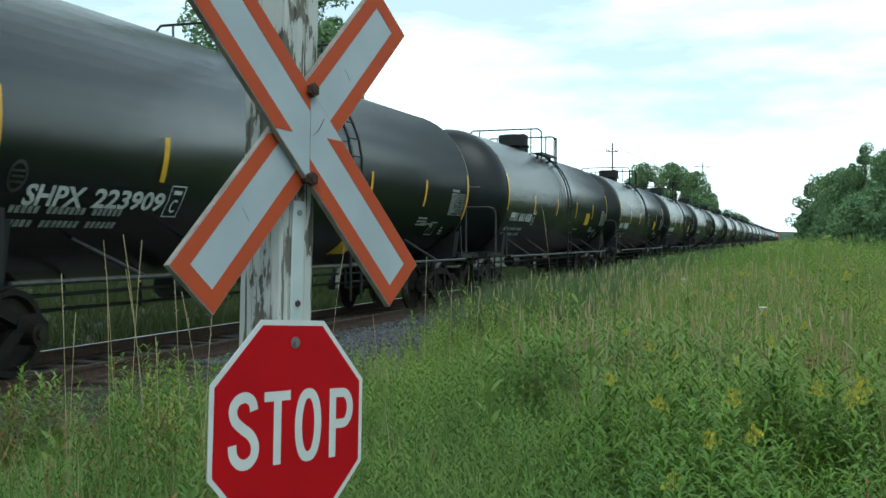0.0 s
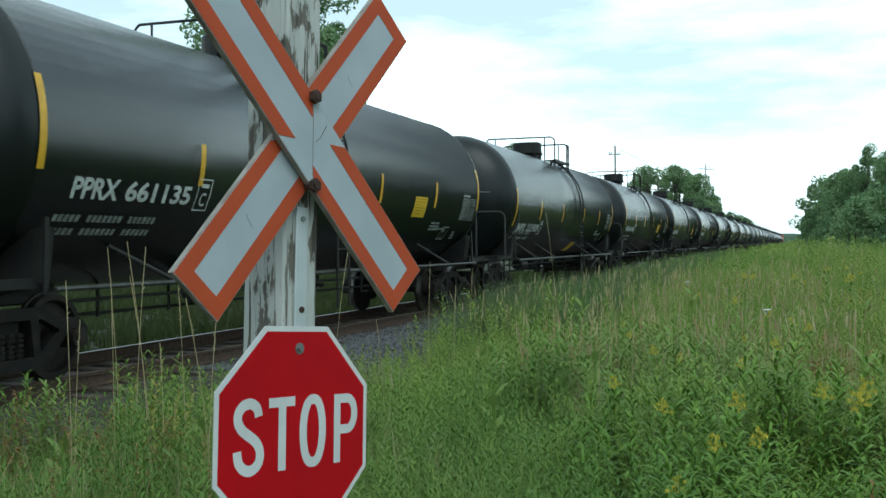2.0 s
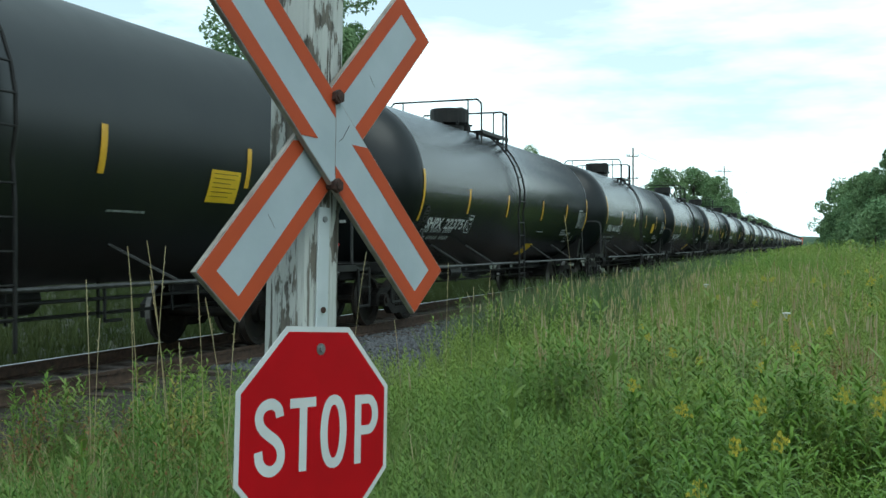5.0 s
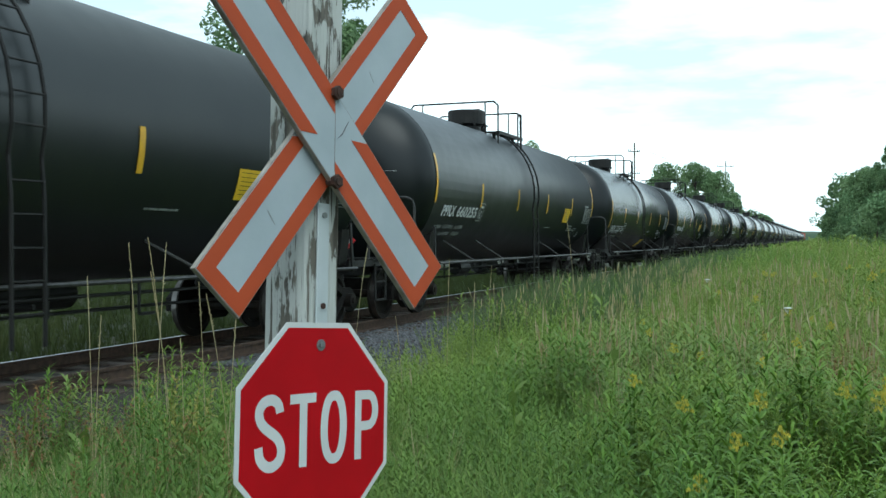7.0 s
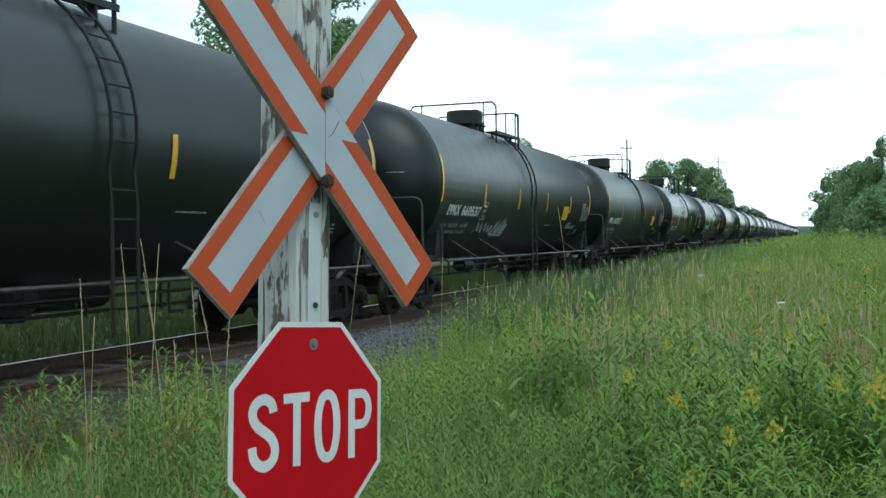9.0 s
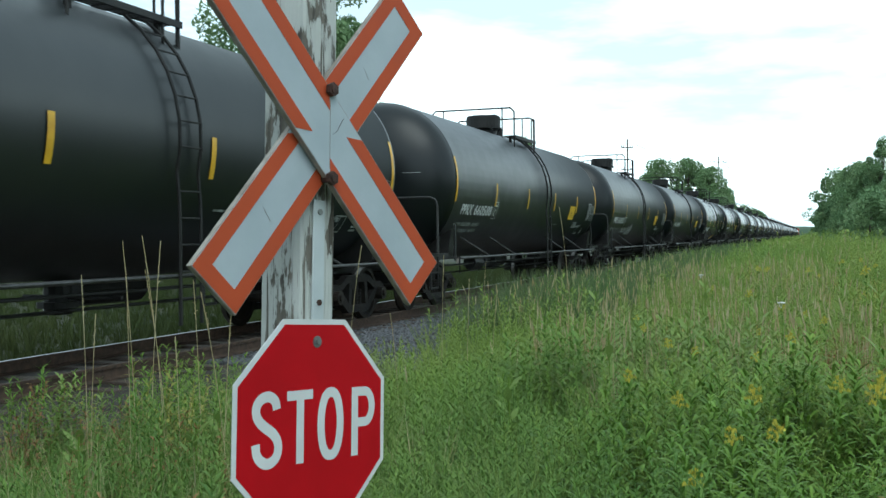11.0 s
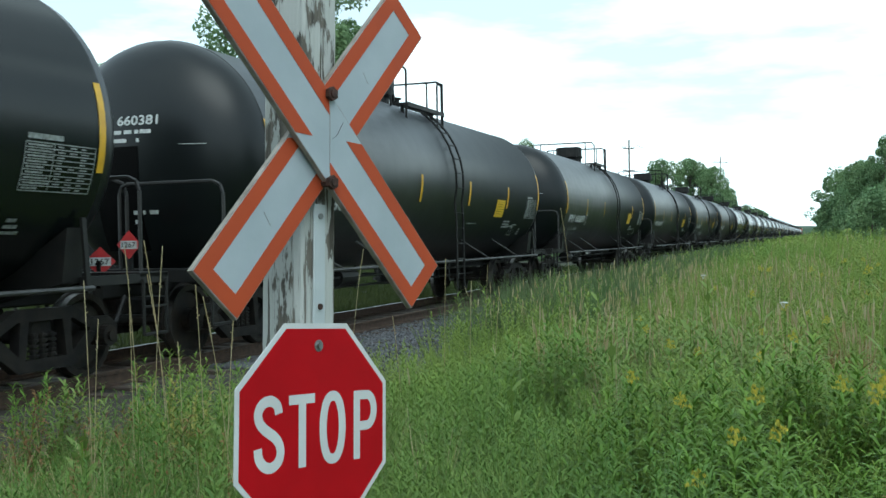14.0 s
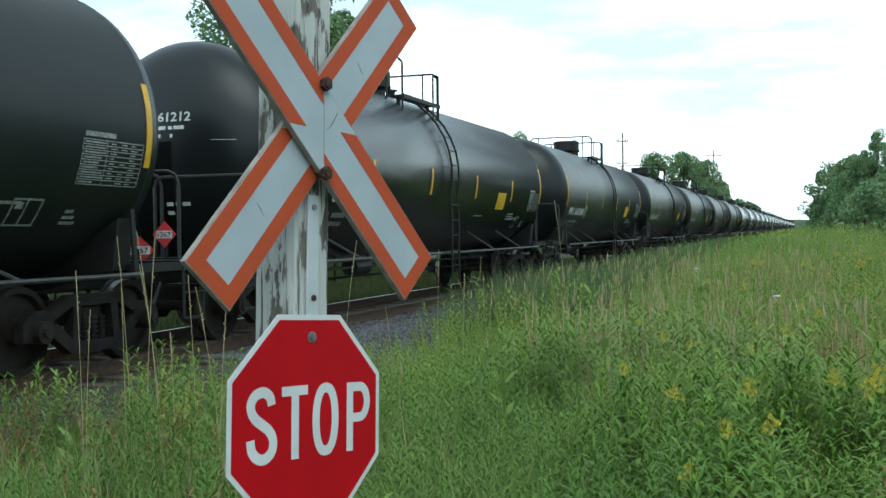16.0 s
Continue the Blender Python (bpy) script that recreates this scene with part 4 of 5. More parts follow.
def build_locomotive():
    lo = thing("locomotive", "red-orange and black diesel locomotive at the head of the train", "locomotive")
    bm = box(bmesh.new(), (0, 0, 1.35), (3.1, 21.0, 0.35), bevel=0.04)
    part("frame", bm, "black", lo)
    bm = box(bmesh.new(), (0, -2.0, 2.95), (1.9, 15.0, 2.85), bevel=0.15)
    part("hood", bm, "loco", lo)
    bm = box(bmesh.new(), (0, 7.0, 3.05), (3.0, 3.0, 3.05), bevel=0.12)
    cab = part("cab", bm, "loco", lo)
    for x in (-1.51, 1.51):
        part("window", box(bmesh.new(), (x, 7.0, 3.7), (0.02, 1.6, 0.7)), "glass", cab)
    part("nose", box(bmesh.new(), (0, 9.2, 2.4), (2.0, 1.6, 1.7), bevel=0.2), "loco", lo)
    bm = box(bmesh.new(), (0, -6.5, 4.3), (2.9, 3.6, 0.5), bevel=0.05)
    part("radiator", bm, "black", lo)
    part("fuel_tank", box(bmesh.new(), (0, 0, 0.75), (2.8, 6.0, 0.85), bevel=0.1), "black", lo)
    for y in (-6.6, 6.6):
        bm = box(bmesh.new(), (0, y, 0.7), (2.4, 4.6, 0.5), bevel=0.05)
        for d in (-1.8, 0, 1.8):
            cyl(bm, (-0.82, y + d, 0.5), (0.82, y + d, 0.5), 0.5, 20)
        part("truck", bm, "truck", lo)
    part("rear_panel", box(bmesh.new(), (0, -9.52, 2.95), (1.85, 0.04, 2.75), bevel=0.01), "loco", lo)
    return lo


loco = build_locomotive()
LOCO_START = START + CAR * 25 + CAR / 2 + 10.8
loco.matrix_basis = pose(TRACK_X, LOCO_START, 0)


# ---- trees, poles and distance ----
def leaf_cloud(rng, centres, radii, n, size):
    """Many small leaf cards in clumps: corners and quads."""
    pick = rng.integers(0, len(centres), n)
    d = rng.normal(0, 1, (n, 3))
    d /= np.linalg.norm(d, axis=1, keepdims=True)
    c = centres[pick] + d * (radii[pick] * rng.uniform(0.35, 1.0, n) ** 0.5)[:, None]
    a = rng.normal(0, 1, (n, 3)) + np.array((0, 0, 0.4))
    a /= np.linalg.norm(a, axis=1, keepdims=True)
    b = np.cross(a, rng.normal(0, 1, (n, 3)))
    b /= np.linalg.norm(b, axis=1, keepdims=True)
    s = size * rng.uniform(0.6, 1.4, (n, 1))
    e = np.cross(a, b)
    co = np.stack([c - b * s, c + e * s * 0.45, c + b * s, c - e * s * 0.45], 1).reshape(-1, 3)
    return co, np.arange(4 * n).reshape(-1, 4)


def build_tree(seed, h, spread_, n, size, label, bottom=0.25):
    rng = np.random.default_rng(seed)
    tr = thing("tree", label, "tree", "trees along the line")
    bm = cyl(bmesh.new(), (0, 0, -0.3), (0.1, 0, h * 0.45), h * 0.022, 8, h * 0.013)
    cyl(bm, (0.1, 0, h * 0.45), (0.0, 0.1, h * 0.85), h * 0.013, 7, h * 0.004)
    cs, rs = [], []
    for i in range(16):
        z = h * (bottom + (0.92 - bottom) * i / 15)
        wdt = spread_ * math.sin(math.pi * min(1, 0.18 + 0.80 * (i / 15))) ** 0.7
        a = i * 2.4 + rng.uniform(-0.4, 0.4)
        for q in range(3):
            aa = a + q * 2.1 + rng.uniform(-0.5, 0.5)
            rr = wdt * rng.uniform(0.45, 1.0)
            p = np.array((rr * math.cos(aa), rr * math.sin(aa), z + rng.uniform(-0.03, 0.05) * h))
            cs.append(p)
            rs.append(spread_ * rng.uniform(0.16, 0.34))
            if q == 0:
                cyl(bm, (0.05, 0, z * 0.8), tuple(p), h * 0.006, 5, h * 0.002)
    part("trunk", bm, "bark", tr)
    co, q = leaf_cloud(rng, np.array(cs), np.array(rs), n, size)
    ob = big_mesh("crown", co, q, "foliage")
    ob.parent = tr
    return tr


kinds = [build_tree(11, 12.0, 3.6, 16000, 0.14, "tall green broadleaf tree behind the railway line"),
         build_tree(12, 7.0, 3.0, 11000, 0.13, "rounded green broadleaf tree", 0.08),
         build_tree(13, 4.0, 2.2, 4000, 0.15, "low green bush at the field's edge", 0.02),
         build_tree(14, 15.0, 3.1, 26000, 0.095, "tall thin-leaved tree behind the railway line", 0.3)]
plan = [  # kind, x, y, scale, turn
    (3, -19.4, 36.0, 1.18, 10), (3, -39.0, 50.0, 0.82, 120),
    (3, -24.5, 91.0, 0.72, 40), (1, -22.0, 90.0, 1.05, 160), (3, -27.5, 94.0, 0.75, 300),
    (0, -13.6, 150.0, 0.98, 15), (0, -16.8, 153.0, 1.1, 130), (0, -20.6, 150.0, 1.08, 250), (0, -15.6, 160.0, 1.0, 70), (0, -23.0, 158.0, 0.95, 210), (0, -12.0, 158.0, 0.75, 330),
    (1, -16.0, 190.0, 1.1, 30), (1, -15.0, 215.0, 1.1, 140), (1, -14.5, 240.0, 1.2, 260), (1, -14.0, 270.0, 1.2, 10), (0, -16.0, 300.0, 0.75, 110), (0, -16.0, 340.0, 0.8, 220),
    (0, -18.0, 390.0, 0.8, 20), (1, -14.0, 310.0, 1.2, 80),
    (0, 9.4, 78.0, 0.80, 60), (0, 13.0, 80.0, 0.85, 170), (1, 6.8, 86.0, 0.95, 280), (0, 7.6, 92.0, 0.72, 30), (1, 4.6, 98.0, 1.0, 200), (3, 5.6, 96.0, 0.60, 90),
    (1, 3.4, 112.0, 1.0, 330), (1, 2.9, 124.0, 0.85, 140), (2, 1.6, 70.0, 0.55, 50), (2, 3.2, 66.0, 0.85, 100), (2, 4.4, 64.0, 0.95, 220), (2, 2.2, 135.0, 1.2, 10),
    (1, 2.3, 116.0, 1.05, 75), (0, 4.0, 108.0, 0.66, 310), (0, 6.4, 84.0, 0.62, 20), (2, 2.9, 60.0, 0.75, 190),
    (0, 16.0, 96.0, 0.9, 0), (0, 12.0, 110.0, 0.95, 45), (1, 6.0, 125.0, 1.2, 190), (2, 5.6, 58.0, 0.9, 15),
]
wood = random.Random(77)  # unseen woods along the field's right side and behind, added for dark tank reflections
for i in range(20):
    plan.append((wood.choice((0, 0, 1)), wood.uniform(13, 19), -50 + 6 * i + wood.uniform(-1.5, 1.5), wood.uniform(0.7, 0.95), wood.uniform(0, 360)))
for i in range(9):
    plan.append((wood.choice((0, 0, 1)), -26 + 4.4 * i, wood.uniform(-34, -26), wood.uniform(0.75, 1.0), wood.uniform(0, 360)))
for kind, x, y, s, turn in plan:
    copy_thing(kinds[kind], pose(x, y, float(ground_z(x, y)) - 0.1, 0, 0, turn) @ Matrix.Scale(s, 4))
for kd in kinds:
    for o in [*kd.children_recursive, kd]:
        bpy.data.objects.remove(o)


def build_pole(x, y, h, arms, lean=0.0):
    p = thing("utility_pole", "grey wooden utility pole with crossarms", "utility pole", "utility poles", m=pose(x, y, float(ground_z(x, y)) - 0.2, 0, lean, 35))
    part("shaft", cyl(bmesh.new(), (0, 0, 0), (0, 0, h), 0.13, 10, 0.08), "polewood", p)
    for z, w in arms:
        a = part("crossarm", box(bmesh.new(), (0, 0.12, h - z), (w, 0.07, 0.09)), "polewood", p)
        bm = bmesh.new()
        for k in (-0.48, -0.3, 0.3, 0.48):
            cyl(bm, (k * w, 0.12, h - z + 0.05), (k * w, 0.12, h - z + 0.22), 0.05, 6)
        part("insulators", bm, "zinc", a)
    return p


build_pole(-18.2, 109.0, 12.3, ((0.9, 1.3), (3.2, 1.3)))
build_pole(-14.2, 172.0, 14.8, ((0.9, 3.0), (3.4, 1.2)))
build_pole(-21.0, 62.0, 8.6, ((0.6, 1.2),))

# wires
for za, zb, dx in ((11.9, 14.5, 0.5), (9.8, 12.4, 0.0)):
    w = thing("power_line", "thin dark overhead power line", "power line")
    bm = bmesh.new()
    pts = []
    for i in range(13):
        f = i / 12
        pts.append((-18.2 + 4.0 * f + dx, 109 + 63 * f, za + (zb - za) * f - 1.2 * 4 * f * (1 - f) - 0.4))
    tube(bm, pts, 0.018, 4)
    pts2 = [(-14.2 - 1.0 * f + dx, 172 + 150 * f, zb - 3.2 * f - 0.4) for f in (0, 0.25, 0.5, 0.75, 1)]
    tube(bm, pts2, 0.03, 4)
    part("wire", bm, "black", w)

# wooded hills closing the view
def build_hills():
    rng = np.random.default_rng(4)
    a = np.linspace(radians(-130), radians(130), 400)
    h = 20 + 5 * np.sin(a * 5) + rng.normal(0, 0.7, len(a))
    rows = []
    for d, f in ((1500, 0.0), (1520, 0.6), (1560, 0.9), (1700, 1.0), (2300, 1.15)):
        rows.append(np.stack([np.sin(a) * d, np.cos(a) * d, h * f + (rng.normal(0, 0.8, len(a)) if f else -3)], -1))
    co = np.concatenate(rows)
    idx = np.arange(len(co)).reshape(5, -1)
    q = np.stack([idx[:-1, :-1], idx[1:, :-1], idx[1:, 1:], idx[:-1, 1:]], -1).reshape(-1, 4)
    tagged(big_mesh("backdrop", co, q, "hill"), "distant low wooded hills on the horizon", "hills", kind="structure")


build_hills()


# ---- weeds and grass ----
def ribbon(points, widths, side):
    """A strip of quads along points; side is the direction of its width."""
    p, w = np.array(points, float), np.array(widths, float)[:, None]
    s = np.asarray(side, float)
    co = np.stack([p - s * w, p + s * w], 1).reshape(-1, 3)
    n = len(p) - 1
    i = np.arange(n) * 2
    return co, np.stack([i, i + 1, i + 3, i + 2], -1)


def gather(pieces):
    co, q, k = [], [], 0
    for c, f in pieces:
        co.append(c)
        q.append(f + k)
        k += len(c)
    return np.concatenate(co), np.concatenate(q)


def leafy(rng, h, n, length, width, droop, bare=0.1, segs=2):
    out = [ribbon([(0, 0, -0.05), (rng.normal(0, 0.02), rng.normal(0, 0.02), h * 0.5), (0, 0, h)], (0.004, 0.003, 0.0015), (0.7, 0.7, 0))]
    for i in range(n):
        f = bare + (1 - bare) * ((i + rng.uniform(0, 0.6)) / n) ** 0.8
        a = i * 2.4 + rng.uniform(-0.4, 0.4)
        d = np.array((math.cos(a), math.sin(a), 0))
        l = length * (0.7 + 0.9 * f - 1.15 * f ** 3) * rng.uniform(0.75, 1.2)
        b = np.array((0, 0, h * f))
        rise = rng.uniform(0.4, 0.9) + 0.8 * max(0, f - 0.8) * 5
        pts, wd = [], []
        for t in np.linspace(0, 1, segs + 1):
            pts.append(b + d * l * t + np.array((0, 0, l * (rise * t - (droop + 0.3 * rise) * t * t))))
            wd.append(width * (0.22 + 0.78 * math.sin(math.pi * min(1.0, 0.12 + 0.83 * t)) - 0.2 * t))
        wd[-1] = width * 0.05
        out.append(ribbon(pts, wd, np.array((-d[1], d[0], 0.0))))
    return gather(out)


def tuft(rng, h, n, width, lean, segs=2):
    out = []
    for i in range(n):
        a = rng.uniform(0, 6.28)
        d = np.array((math.cos(a), math.sin(a), 0))
        b = d * rng.uniform(0, 0.05)
        l, k = h * rng.uniform(0.55, 1.1), lean * rng.uniform(0.3, 1.3)
        pts = [b + d * l * k * t * t + np.array((0, 0, l * t * (1 - 0.25 * k * t) - 0.05 * (t == 0))) for t in np.linspace(0, 1, segs + 1)]
        out.append(ribbon(pts, [width * (1 - 0.9 * t ** 2) for t in np.linspace(0, 1, segs + 1)], np.array((-d[1], d[0], 0.0))))
    return gather(out)


def seed_head(rng, h):
    """A dry stalk with a seed head, as crossed strips."""
    x, y = rng.normal(0, 0.05) * h, rng.normal(0, 0.05) * h
    pts = [np.array((0, 0, -0.05)), np.array((x * 0.3, y * 0.3, h * 0.5)), np.array((x, y, h))]
    e = pts[-1]
    out = [ribbon(pts, (0.0026, 0.0024, 0.0018), (1, 0, 0))]
    for s in ((1, 0, 0), (0, 1, 0)):
        out.append(ribbon([e * 0.86, e * 0.92, e], (0.0025, 0.0095, 0.0025), s))
    return gather(out)


def scatter(protos, pos, size, rng, lean=0.12):
    """Copies of the prototypes, turned, scaled and leant, as one set of corners and quads."""
    cos, qs, k = [], [], 0
    pick = rng.integers(0, len(protos), len(pos))
    for i, (c, q) in enumerate(protos):
        p, s = pos[pick == i], size[pick == i]
        if not len(p):
            continue
        a = rng.uniform(0, 6.28, len(p))
        lx, ly = rng.normal(0, lean, len(p)), rng.normal(0, lean, len(p))
        x = (c[None, :, 0] * np.cos(a)[:, None] - c[None, :, 1] * np.sin(a)[:, None]) * s[:, None]
        y = (c[None, :, 0] * np.sin(a)[:, None] + c[None, :, 1] * np.cos(a)[:, None]) * s[:, None]
        z = c[None, :, 2] * s[:, None]
        x, y = x + z * lx[:, None], y + z * ly[:, None]
        co = np.stack([x + p[:, None, 0], y + p[:, None, 1], z + p[:, None, 2]], -1)
        cos.append(co.reshape(-1, 3))
        qs.append((q[None] + (k + len(c) * np.arange(len(p)))[:, None, None]).reshape(-1, 4))
        k += co.shape[0] * co.shape[1]
    return np.concatenate(cos), np.concatenate(qs)


def field_points(rng, n, y0, y1, power=1.0, left=-5.7):
    """Random places in the wedge of field that lies before the camera."""
    d = np.sqrt(y0 ** 2 + (y1 ** 2 - y0 ** 2) * rng.uniform(0, 1, n) ** power)
    a = np.radians(rng.uniform(-44, 9, n))
    x, y = d * np.sin(a), d * np.cos(a)
    edge = left - 0.15 * np.sin(y * 1.3) - 0.15 * (1 - smooth_step(9.5, 13, y)) + 0.45 * smooth_step(11, 13, y) * (1 - smooth_step(19, 23, y))
    keep = (x > edge) & (np.hypot(x + 1.42, y - 2.65) > 0.30)
    x, y = x[keep], y[keep]
    return np.stack([x, y, ground_z(x, y)], -1)


def patchy(p, seed, scale):
    return np.array([noise.noise((x * scale, y * scale, seed)) for x, y in p[:, :2]])


def stuff(name, label, category, mesh, mat):
    tagged(big_mesh(name, *mesh, mat), label, category, kind="stuff")


def clumps(p, seed):
    """Uneven heights: mounds about a metre across."""
    return np.maximum(0.80, 0.94 + 0.42 * patchy(p, seed, 0.9) + 0.24 * patchy(p, seed + 3, 0.3))


def beside(p):
    """Growth stays lower on the strip along the foot of the ballast."""
    x, y = p[:, 0], p[:, 1]
    return 1 - 0.24 * (1 - smooth_step(-4.2, -2.4, x)) * smooth_step(7.5, 9.0, y) * (1 - smooth_step(16, 18.5, y))


def build_field():
    rng = np.random.default_rng(17)
    fine = [leafy(rng, h, 40, 0.085, 0.0055, 0.15, 0.1, 2) for h in (0.85, 0.95, 0.75, 0.9)]
    near = [tuft(rng, h, 14, 0.0042, 0.55, 3) for h in (0.85, 1.0, 0.7)]
    # close by: stands of tall goldenrod with dark hollows between them
    tallg = [leafy(rng, h, n, 0.205, 0.0088, 0.50, 0.25, 5) for h, n in ((1.0, 38), (1.08, 44), (0.94, 34), (1.12, 42), (1.02, 34), (0.9, 36))]
    p = field_points(rng, 1750, 2.9, 8.2)
    w = patchy(p, 2.0, 0.55) + 0.30 * (p[:, 0] + 1.1)
    a = (w > 0.0) & (p[:, 0] > -1.5)
    hollow = patchy(p, 12.0, 1.5)
    a &= ~(((hollow < -0.10) | (np.hypot((p[:, 0] + 0.15) / 1.1, (p[:, 1] - 5.0) / 0.6) < 0.9)) & (rng.uniform(0, 1, len(p)) < 0.82))
    s = rng.uniform(0.84, 1.06, len(p)) * clumps(p, 1.0)
    stuff("goldenrod_stems", "tall leafy green goldenrod stems with dark gaps", "weeds", scatter(tallg, p[a], s[a], rng, 0.08), "golden")
    p = field_points(rng, 4000, 2.9, 8.6)
    w = patchy(p, 2.0, 0.55) + 0.30 * (p[:, 0] + 1.1)
    s = rng.uniform(0.75, 1.1, len(p)) * clumps(p, 1.0) * (0.62 + 0.40 * smooth_step(-5.6, -3.6, p[:, 0]))
    b = (w <= 0.05) | (p[:, 0] < -1.5)
    b &= (p[:, 0] > -2.6) | (rng.uniform(0, 1, len(p)) < 0.45)
    stuff("fine_weeds", "fine-leaved green weeds in dense growth", "weeds", scatter(fine, p[b], s[b] * 1.05 * beside(p[b]), rng), "leaf")
    low = (w > 0.05) & (p[:, 1] > 6.2)
    stuff("fine_weeds", "fine-leaved green weeds behind the goldenrod", "weeds", scatter(fine, p[low], s[low], rng), "pale")
    # slender spires that stand above the rest
    spire = [leafy(rng, h, 60, 0.060, 0.0055, 0.05, 0.25, 2) for h in (1.15, 1.25, 1.05)]
    p = field_points(rng, 1300, 9.0, 24)
    p = p[patchy(p, 14.0, 0.45) > 0.12]
    p = p[(p[:, 0] > -2.8) | (p[:, 1] > 17)]
    q = np.stack([rng.uniform(-4.9, -2.5, 70), rng.uniform(8.5, 12.5, 70), np.zeros(70)], -1)
    q[:, 2] = ground_z(q[:, 0], q[:, 1]) - 0.25
    p = np.concatenate([p, q])
    stuff("slender_weeds", "slender pale green weed spires above the growth", "weeds", scatter(spire, p, rng.uniform(0.8, 1.1, len(p)), rng, 0.07), "pale")
    # yellowing and dead growth
    dead = [leafy(rng, h, 26, 0.09, 0.008, 0.6, 0.2, 3) for h in (0.7, 0.8, 0.6)]
    spots = ((-4.9, 6.6, 0.6, 0.5, 28), (-5.6, 6.2, 0.5, 0.5, 30), (-3.7, 5.3, 0.5, 0.35, 18), (-2.9, 4.6, 0.4, 0.3, 14), (0.35, 11.6, 0.45, 0.9, 130), (0.5, 10.0, 0.35, 0.5, 55), (-0.6, 13.0, 1.0, 1.2, 90), (-2.0, 10.3, 0.12, 0.2, 14), (0.2, 5.0, 0.15, 0.2, 10))
    q = np.concatenate([rng.normal((x, y, 0), (sx, sy, 0), (n, 3)) for x, y, sx, sy, n in spots])
    q[:, 2] = ground_z(q[:, 0], q[:, 1])
    stuff("dead_weeds", "brown dead weeds among the green", "weeds", scatter(dead, q, rng.uniform(0.85, 1.2, len(q)), rng, 0.2), "rust")
    spots = ((-4.5, 6.8, 0.25, 0.25, 26), (-5.3, 6.9, 0.3, 0.25, 10), (0.9, 18.5, 0.7, 1.5, 150), (-0.9, 24.0, 2.0, 3.0, 160), (-1.6, 12.4, 0.5, 0.8, 45))
    q = np.concatenate([rng.normal((x, y, 0), (sx, sy, 0), (n, 3)) for x, y, sx, sy, n in spots])
    q[:, 2] = ground_z(q[:, 0], q[:, 1])
    stuff("yellowing_weeds", "yellow-green weeds going to flower", "weeds", scatter(dead, q, rng.uniform(1.0, 1.4, len(q)), rng, 0.15), "ochre")
    # a little further
    gold2 = [leafy(rng, h, 24, 0.14, 0.012, 0.3, 0.3, 2) for h in (0.95, 1.05)]
    fine2 = [leafy(rng, h, 26, 0.10, 0.008, 0.15, 0.2, 2) for h in (0.85, 0.95)]
    p = field_points(rng, 6200, 8.2, 16)
    w = patchy(p, 2.0, 0.35) - 0.1
    s = rng.uniform(0.75, 1.1, len(p)) * clumps(p, 1.0)
    s *= beside(p)
    a, b = w > 0.12, w <= 0.12
    stuff("goldenrod_stems", "leafy green goldenrod stems further off", "weeds", scatter(gold2, p[a], s[a] * 0.94, rng, 0.09), "grass")
    stuff("fine_weeds", "pale green fine-leaved weeds", "weeds", scatter(fine2, p[b], s[b], rng), "pale")
    # grass among them
    p = field_points(rng, 4200, 2.8, 16)
    p = p[patchy(p, 5.0, 0.5) < 0.12 - 0.12 * p[:, 0] - 0.1]
    p = p[(p[:, 0] < -1.3) | (p[:, 1] > 6.6)]
    stuff("grass", "long green grass blades between the weeds", "grass", scatter(near, p, rng.uniform(0.7, 1.15, len(p)) * (0.65 + 0.35 * smooth_step(-5.6, -3.8, p[:, 0])) * beside(p), rng), "grass")
    broad = [tuft(rng, h, 12, 0.0085, 0.75, 4) for h in (0.75, 0.9, 0.65)]
    p = np.stack([rng.uniform(-6.2, -2.0, 2400), rng.uniform(3.6, 8.2, 2400), np.zeros(2400)], -1)
    p = p[np.hypot(p[:, 0] + 1.42, p[:, 1] - 2.65) > 0.8]
    p[:, 2] = ground_z(p[:, 0], p[:, 1])
    stuff("broad_grass", "broad-bladed green grass near the crossing", "grass", scatter(broad, p, rng.uniform(0.7, 1.0, len(p)) * (0.68 + 0.32 * smooth_step(-5.6, -3.4, p[:, 0])), rng, 0.15), "leaf")
    # the middle distance
    mid = [leafy(rng, h, 20, 0.17, 0.012, 0.25, 0.3) for h in (0.85, 1.05, 0.75)]
    p = field_points(rng, 14000, 15, 48)
    stuff("mid_weeds", "pale green weeds filling the field", "weeds", scatter(mid, p, rng.uniform(0.6, 1.1, len(p)) * clumps(p, 4.0), rng), "pale")
    tall = [tuft(rng, h, 12, 0.008, 0.4, 2) for h in (0.9, 1.1, 1.0)]
    p = field_points(rng, 7500, 14, 48)
    p = p[patchy(p, 7.0, 0.16) > -0.1]
    stuff("mid_grass", "tall pale green grass in the field", "grass", scatter(tall, p, rng.uniform(0.6, 1.05, len(p)), rng), "pale")
    # tall grass along the ballast
    p = np.stack([rng.uniform(-5.6, -3.4, 3800), 14.5 + 60 * rng.uniform(0, 1, 3800) ** 1.4, np.zeros(3800)], -1)
    p = p[(p[:, 1] > 21) | ((p[:, 0] > -4.4) & (p[:, 1] > 17))]
    p[:, 2] = ground_z(p[:, 0], p[:, 1])
    rim = [tuft(rng, h, 15, 0.006, 0.3, 3) for h in (1.05, 1.25)]
    stuff("trackside_grass", "tall blue-green grass beside the ballast", "grass", scatter(rim, p, rng.uniform(0.65, 1.1, len(p)), rng), "blue")
    q = np.stack([rng.normal(-5.5, 0.45, 420), rng.normal(22.0, 2.2, 420), np.zeros(420)], -1)
    q[:, 2] = ground_z(q[:, 0], q[:, 1])
